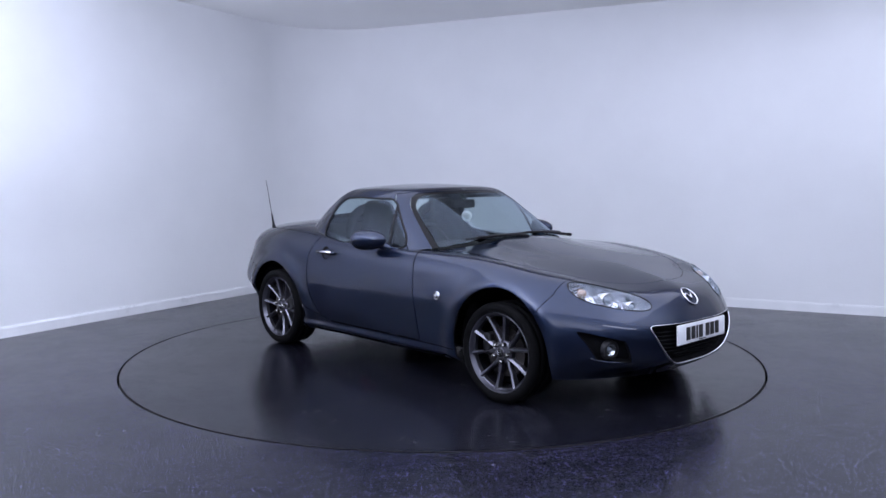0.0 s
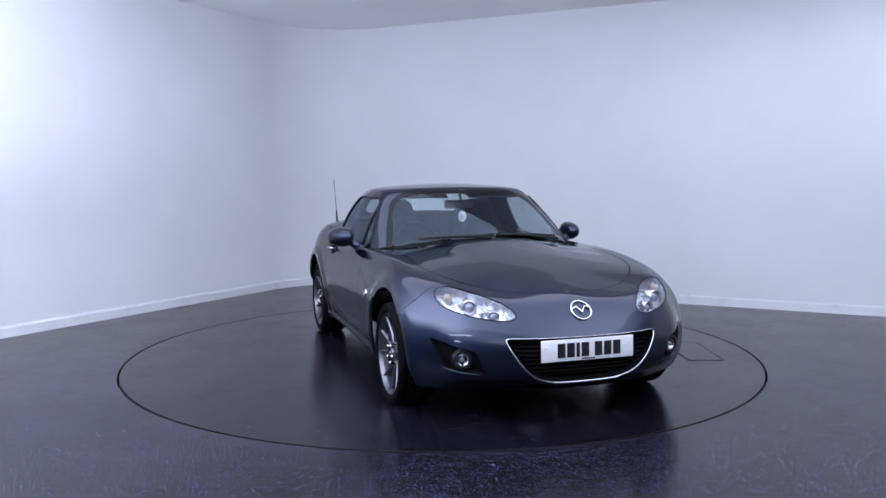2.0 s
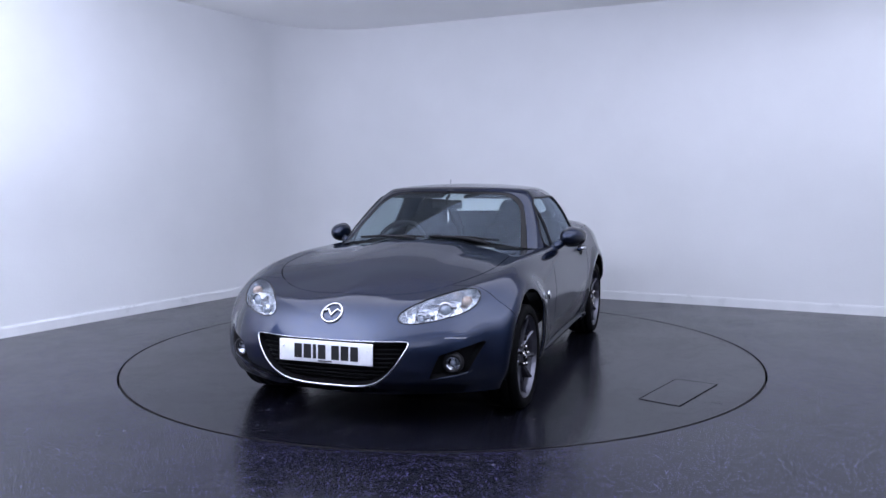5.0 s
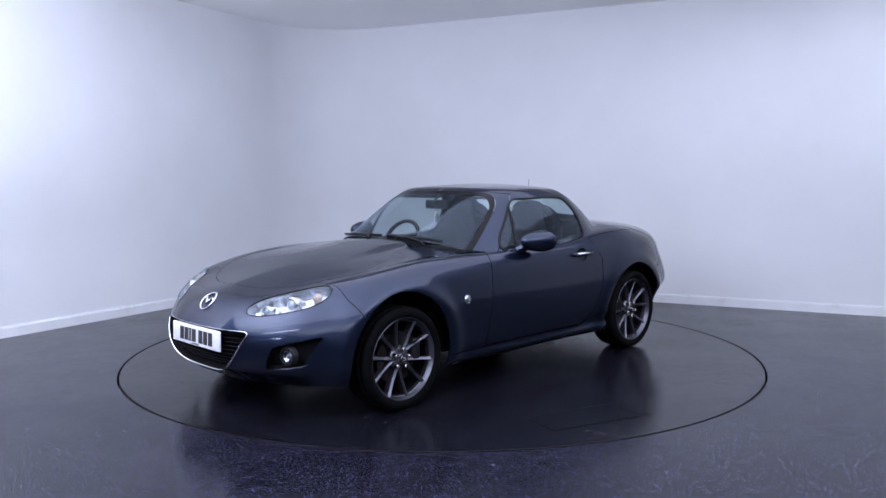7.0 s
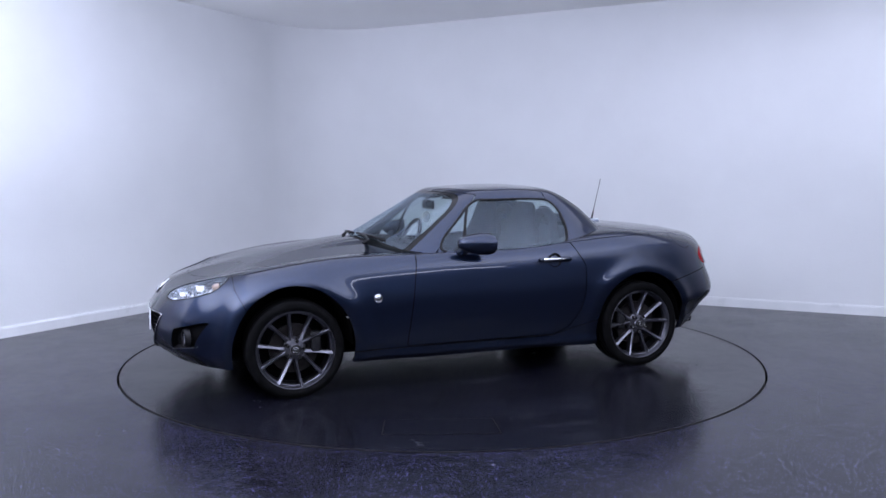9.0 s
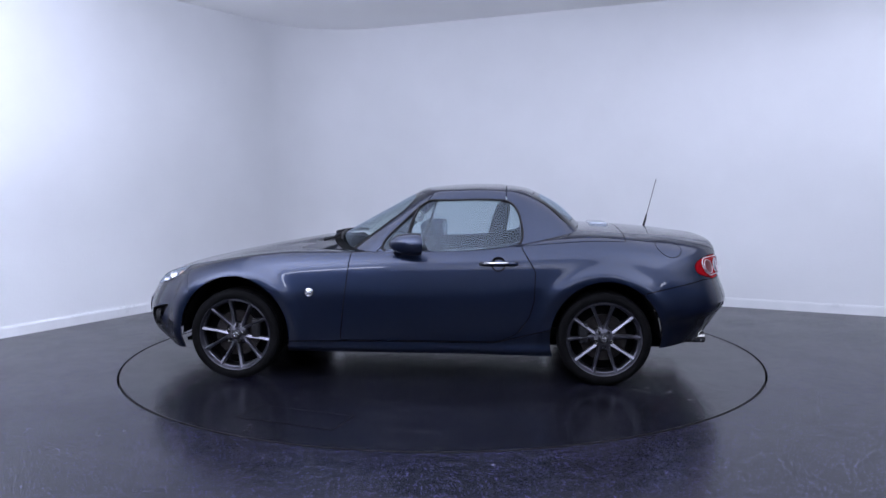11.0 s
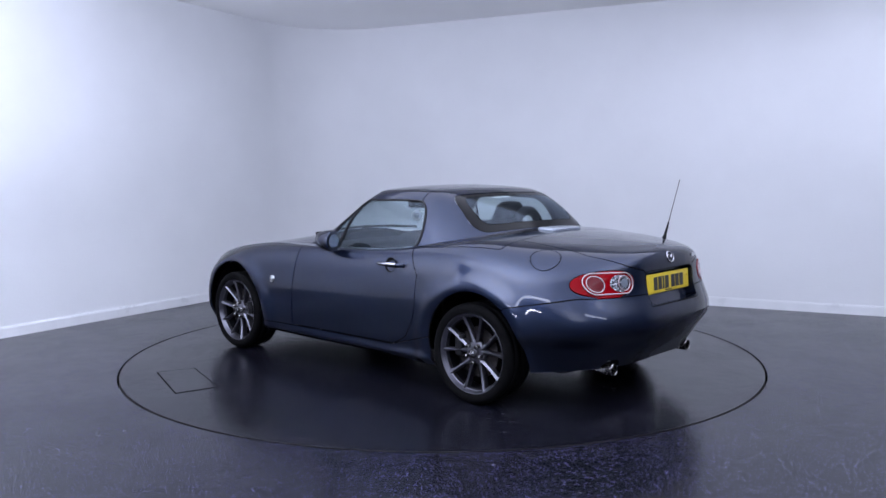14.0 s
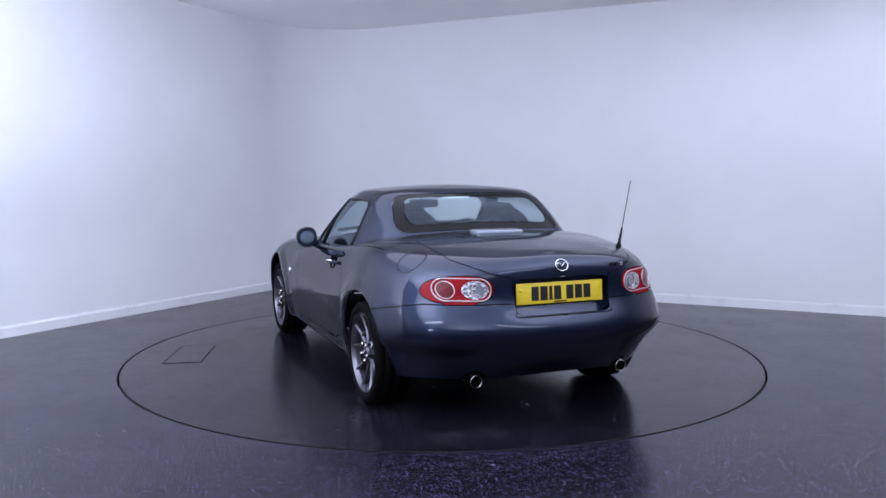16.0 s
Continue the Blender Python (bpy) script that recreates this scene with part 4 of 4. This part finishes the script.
def car_details(s, c, car):
    # front: chrome surround, grille bars, plate, badge, fog lamps
    run, closed = s.loop("grille", 0.004)
    half = smooth_run(run, False, 2)
    if half[0][2] > half[-1][2]:
        half = half[::-1]
    full = [Vector((q[0], -q[1], q[2])) for q in half[::-1][:-1]] + [Vector(q) for q in half]
    part("grille_surround", tube(full, lambda f: 0.0018 + 0.0062 * math.sin(math.pi * f) ** 2, False, 8), CHROME, car, "thin chrome grille surround")
    for k in range(9):
        z = 0.270 + 0.025 * k
        w = 0.43 * min(1.0, ((z - 0.243) / 0.24)) ** (1 / 4) - 0.012
        pts = [on_skin(s, y, z, True, -0.030)[0] for y in np.linspace(-w, w, 15)]
        part("grille_bar", tube(pts, 0.0055, False, 6), SHADOW, car)
    number_plate(car, 1.955, 0.418, -2.0, WHITE, "white front number plate with dark characters", 1)
    part("plate_holder", box(0.06, 0.40, 0.09, (1.917, 0, 0.418), 0.006), BLACK, car)
    badge(s, car, 0.600, 0.054, 0.040, True)
    badge(s, car, 0.828, 0.036, 0.028, False)
    for side in (1, -1):
        p, n = on_skin(s, 0.622 * side, 0.362, True, -0.02)
        fw = Vector((0.97, 0.22 * side, 0.0)).normalized()
        m = Matrix.Translation(p) @ fw.to_track_quat("Y", "Z").to_matrix().to_4x4()
        bezel = lathe([(0.034, 0.006), (0.040, 0.012), (0.050, 0.006), (0.056, -0.02)], 32)
        lens = lathe([(0.0, 0.010), (0.02, 0.008), (0.034, 0.002)], 28)
        bowl = lathe([(0.0, -0.022), (0.02, -0.016), (0.034, 0.0)], 28)
        bulb = lathe([(0.0, 0.003), (0.012, 0.0), (0.014, -0.02)], 16)
        for b in (bezel, lens, bowl, bulb):
            bmesh.ops.transform(b, matrix=m, verts=b.verts)
        f = part("fog_lamp", bezel, BLACK, car, "round fog lamp in a black bezel")
        part("bowl", bowl, LENS, f)
        part("bulb", bulb, SMOKE, f)
        part("lens", lens, GLASS, f)
        strip = [on_skin(s, side * y, z, True, -0.004)[0] for y, z in ((0.50, 0.283), (0.56, 0.289), (0.62, 0.297), (0.67, 0.308), (0.695, 0.322))]
        part("recess_lip", tube(strip, 0.006, False, 8), PAINT, car)
        # flanks
        rep = lathe([(0.0, 0.006), (0.012, 0.0055), (0.021, 0.003), (0.0215, 0.0)], 28)
        ring = lathe([(0.021, 0.004), (0.0235, 0.0055), (0.0265, 0.003), (0.027, -0.002)], 28)
        for b in (rep, ring):
            flank = np.where(s.p[:, 1] > 0.6)[0]
            k = flank[np.argmin((s.p[flank, 0] - 0.673) ** 2 + (s.p[flank, 2] - 0.569) ** 2)]
            turn = Vector(s.n[k]).to_track_quat("Y", "Z").to_matrix().to_4x4()
            bmesh.ops.transform(b, matrix=Matrix.Translation((0.673, s.p[k, 1] + 0.0015, 0.569)) @ turn, verts=b.verts)
            if side < 0:
                mirror_verts(b)
        r = part("side_repeater", ring, CHROME, car, "small round clear side indicator")
        part("lens", rep, LENS, r)
        side_mirror(car, side)
        door_handle(car, side)
        tip = lathe([(0.029, -0.09), (0.029, 0.0), (0.032, 0.003), (0.035, 0.0), (0.035, -0.16)], 32, "X")
        bmesh.ops.transform(tip, matrix=Matrix.Translation((-1.852, 0.444 * side, 0.236)) @ Matrix.Rotation(math.pi, 4, "Z"), verts=tip.verts)
        e = hard_edges(part("exhaust_tip", tip, PIPE, car, "round chrome exhaust tip"), 30)
        # a near-black disc closes the pipe, in place of the shade inside it
        part("bore_shade", lathe([(0.0, 0.05), (0.029, 0.05)], 24, "X", (-1.842, 0.444 * side, 0.236)), SHADOW, e)
        run, closed = c.loop("side_window", 0.001)
        rp = [Vector((q[0], q[1] * side, q[2])) for q in smooth_run(run, True, 3)]
        part("window_seal", tube(rp, 0.0075, True, 6), BLACK, car, "black rubber window seal")
        k = [q for q in c.p if abs(q[3] - 2.85 + 0.43 * q[4]) < 0.035 and 0.02 < q[4] < 1.52]
        k.sort(key=lambda q: q[4])
        part("quarter_post", tube([Vector((q[0], q[1] * side, q[2])) for q in smooth_run([Vector(tuple(q[:3])) for q in k], False, 6)[::2]], 0.009, False, 8), BLACK, car, "black quarter window post")
    # rear
    number_plate(car, -1.932, 0.687, 4.0, YELLOW, "yellow rear number plate with dark characters", -1)
    part("plate_recess", s.panel("plate_recess", 0.0, -0.058, lift=-0.058), PAINT, car)
    for k, (y, w) in enumerate(((-0.312, 0.03), (-0.346, 0.026), (-0.374, 0.010), (-0.396, 0.024))):
        p, n = on_skin(s, y, 0.817, False, 0.002)
        part("model_bar", box(0.004, w, 0.022, p, 0.001, Matrix.Rotation(-math.atan2(n.y, -n.x), 4, "Z")), CHROME, car, "plain chrome badge bar", smooth=False)
    ant = part("aerial", tube([(-1.601, -0.591, 0.868), (-1.612, -0.592, 0.905), (-1.634, -0.593, 0.99)], lambda f: 0.016 * (1 - f) ** 2 + 0.0055, False, 12), BLACK, car, "thin black whip aerial")
    part("mast", tube([(-1.634, -0.593, 0.99), (-1.703, -0.598, 1.263)], 0.0026, False, 8), STEEL, ant)
    pod = box(0.125, 0.31, 0.032, (-1.190, 0, 0.957), 0.015, Matrix.Rotation(radians(-3), 4, "Y"), 3)
    hl = part("high_brake_light", pod, SMOKE, car, "clear high-mounted brake light")
    for k in range(10):
        part("led_cell", box(0.01, 0.022, 0.013, (-1.2495, -0.117 + 0.026 * k, 0.957), 0.002), SMOKE, hl, smooth=False)
    wiper(car, [(0.66, 0.47, 0.872), (0.61, 0.40, 0.882), (0.59, 0.25, 0.900), (0.59, 0.10, 0.906)], [(0.53, 0.50, 0.885), (0.57, 0.30, 0.902), (0.595, 0.05, 0.906)])
    wiper(car, [(0.68, -0.02, 0.890), (0.64, -0.10, 0.900), (0.60, -0.28, 0.900), (0.575, -0.38, 0.893)], [(0.615, 0.02, 0.905), (0.60, -0.22, 0.900), (0.53, -0.47, 0.885)])
    k = [q for q in c.p if q[3] > 8.35 and 1.52 < q[4] < 1.68]
    us = sorted({round(float(q[3]), 3) for q in k})
    rows = [[q for q in k if abs(q[3] - u) < 0.002] for u in us]
    rows = [sorted(w, key=lambda q: q[4]) for w in rows if len(w) >= 2]
    top = [Vector((w[-1][0] + 0.006, w[-1][1], w[-1][2] - 0.006)) for w in rows]
    low = [Vector((w[0][0] + 0.006, w[0][1], w[0][2] - 0.006)) for w in rows]
    if len(rows) > 2:
        n = len(rows)
        part("sticker", raw(low + top, [(i, i + 1, n + i + 1, n + i) for i in range(n - 1)]), PAPER, car, "white strip sticker inside the rear window")
    interior(car)


def build_car():
    car = new("sports_car")
    tagged(car, "blue-grey metallic two-seat sports car with a folding hardtop", "car")
    s = body_skin()
    part("front_bumper", s.panel("front_bumper", 0.0006), PAINT, car)
    part("bonnet", s.panel("hood"), PAINT, car)
    part("boot_lid", s.panel("trunk_lid"), PAINT, car)
    part("rear_bumper", s.panel("rear_bumper"), PAINT, car)
    part("tonneau_cover", s.panel("tonneau"), PAINT, car)
    part("cowl", s.panel("cowl", lift=-0.012), BLACK, car, "black plastic wiper cowl")
    # an added black sheet: shade for the panel gaps and exhaust notches
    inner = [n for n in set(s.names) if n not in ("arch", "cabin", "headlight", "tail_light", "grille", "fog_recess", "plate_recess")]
    part("gap_shade_shell", s.panel(inner, 0.0, 0.0, lift=-0.011), SHADOW, car, "black sheet behind the body panels, shade for their gaps")
    heads, tails = [], []
    for side in ("left", "right"):
        part("door", s.panel("door", sides=side), PAINT, car)
        part("front_wing", s.panel("fender", sides=side), PAINT, car)
        part("rear_wing", s.panel("", sides=side), PAINT, car)
        part("sill", s.panel("sill", sides=side), PAINT, car)
        part("fuel_flap", s.panel("fuel_flap", 0.0015, sides=side), PAINT, car) if side == "left" else part("rear_wing", s.panel("fuel_flap", 0, 0, sides=side), PAINT, car)
        h = part("headlight", s.panel("headlight", 0.002, 0.0, sides=side), GLASS, car, "clear glass headlight")
        part("reflector", s.panel("headlight", 0.004, -0.045, sides=side, lift=-0.05), LENS, h)
        heads.append((1 if side == "left" else -1, h))
        t = part("tail_light", s.panel("tail_light", 0.002, 0.02, sides=side), RED, car, "red and clear oval tail light")
        tails.append((1 if side == "left" else -1, t))
        # one near-black for the whole recess, painted outer part too, as its shade
        part("fog_lamp_recess", s.panel("fog_recess", 0.001, -0.04, sides=side, lift=-0.04), SHADOW, car, "black fog lamp recess, shade put into its colour")
    part("grille", s.panel("grille", 0.0, -0.05, lift=-0.05), SHADOW, car, "black mesh grille")
    c = cabin_skin()
    part("roof", c.panel("roof"), PAINT, car)
    part("rear_roof", c.panel(""), PAINT, car)
    part("windshield_frame", c.panel("pillar"), PAINT, car)
    part("windshield", c.panel("windshield", 0.002, 0.004, lift=-0.003), TINT, car, "clear windscreen glass")
    part("glass_border", c.panel("windshield_frit", 0.0, 0.004, lift=-0.0025), FRIT, car, "black border of the windscreen")
    part("rear_window", c.panel("rear_window", 0.002, 0.004, lift=-0.003), TINT, car, "clear heated rear window glass")
    part("glass_border", c.panel("rear_frit", 0.002, 0.004, lift=-0.0025), FRIT, car, "black border of the rear window")
    for side in ("left", "right"):
        part("side_window", c.panel("side_window", 0.002, 0.004, sides=side, lift=-0.004), SIDE_GLASS, car, "clear side window glass")
    for x in (FRONT_AXLE, REAR_AXLE):
        for side in (1, -1):
            wheel_kit(car, x, side, {(1, 1): 135, (-1, 1): 160, (1, -1): 100, (-1, -1): 120}[(1 if x > 0 else -1, side)])
            part("wheel_arch_liner", arch_liner(x, 0.379 if x > 0 else 0.361, side), SHADOW, car, "black plastic wheel arch liner")
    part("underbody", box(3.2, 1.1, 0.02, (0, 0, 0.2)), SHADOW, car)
    light_details(s, car, heads, tails)
    car_details(s, c, car)
    return car


CAR = build_car()


def motions():
    # the table turns clockwise seen from above, a little over twelve degrees a second
    turns = ((0, -46.87), (1, -59.29), (2, -71.81), (3, -84.42), (4, -97.10), (5.2, -112.27), (6.5, -128.68), (7, -135.01), (8, -147.58), (9, -160.09),
             (10.2, -175.11), (11.5, -191.33), (12, -197.58), (13, -209.99), (14, -222.31), (15, -234.69), (16, -247.21))
    walk(TABLE, [(t, pose(0, 0, 0, 0, 0, a)) for t, a in turns])
    walk(CAR, [(t, pose(0, 0, 0, 0, 0, a) @ pose(0.081, 0.109, 0)) for t, a in turns])


motions()
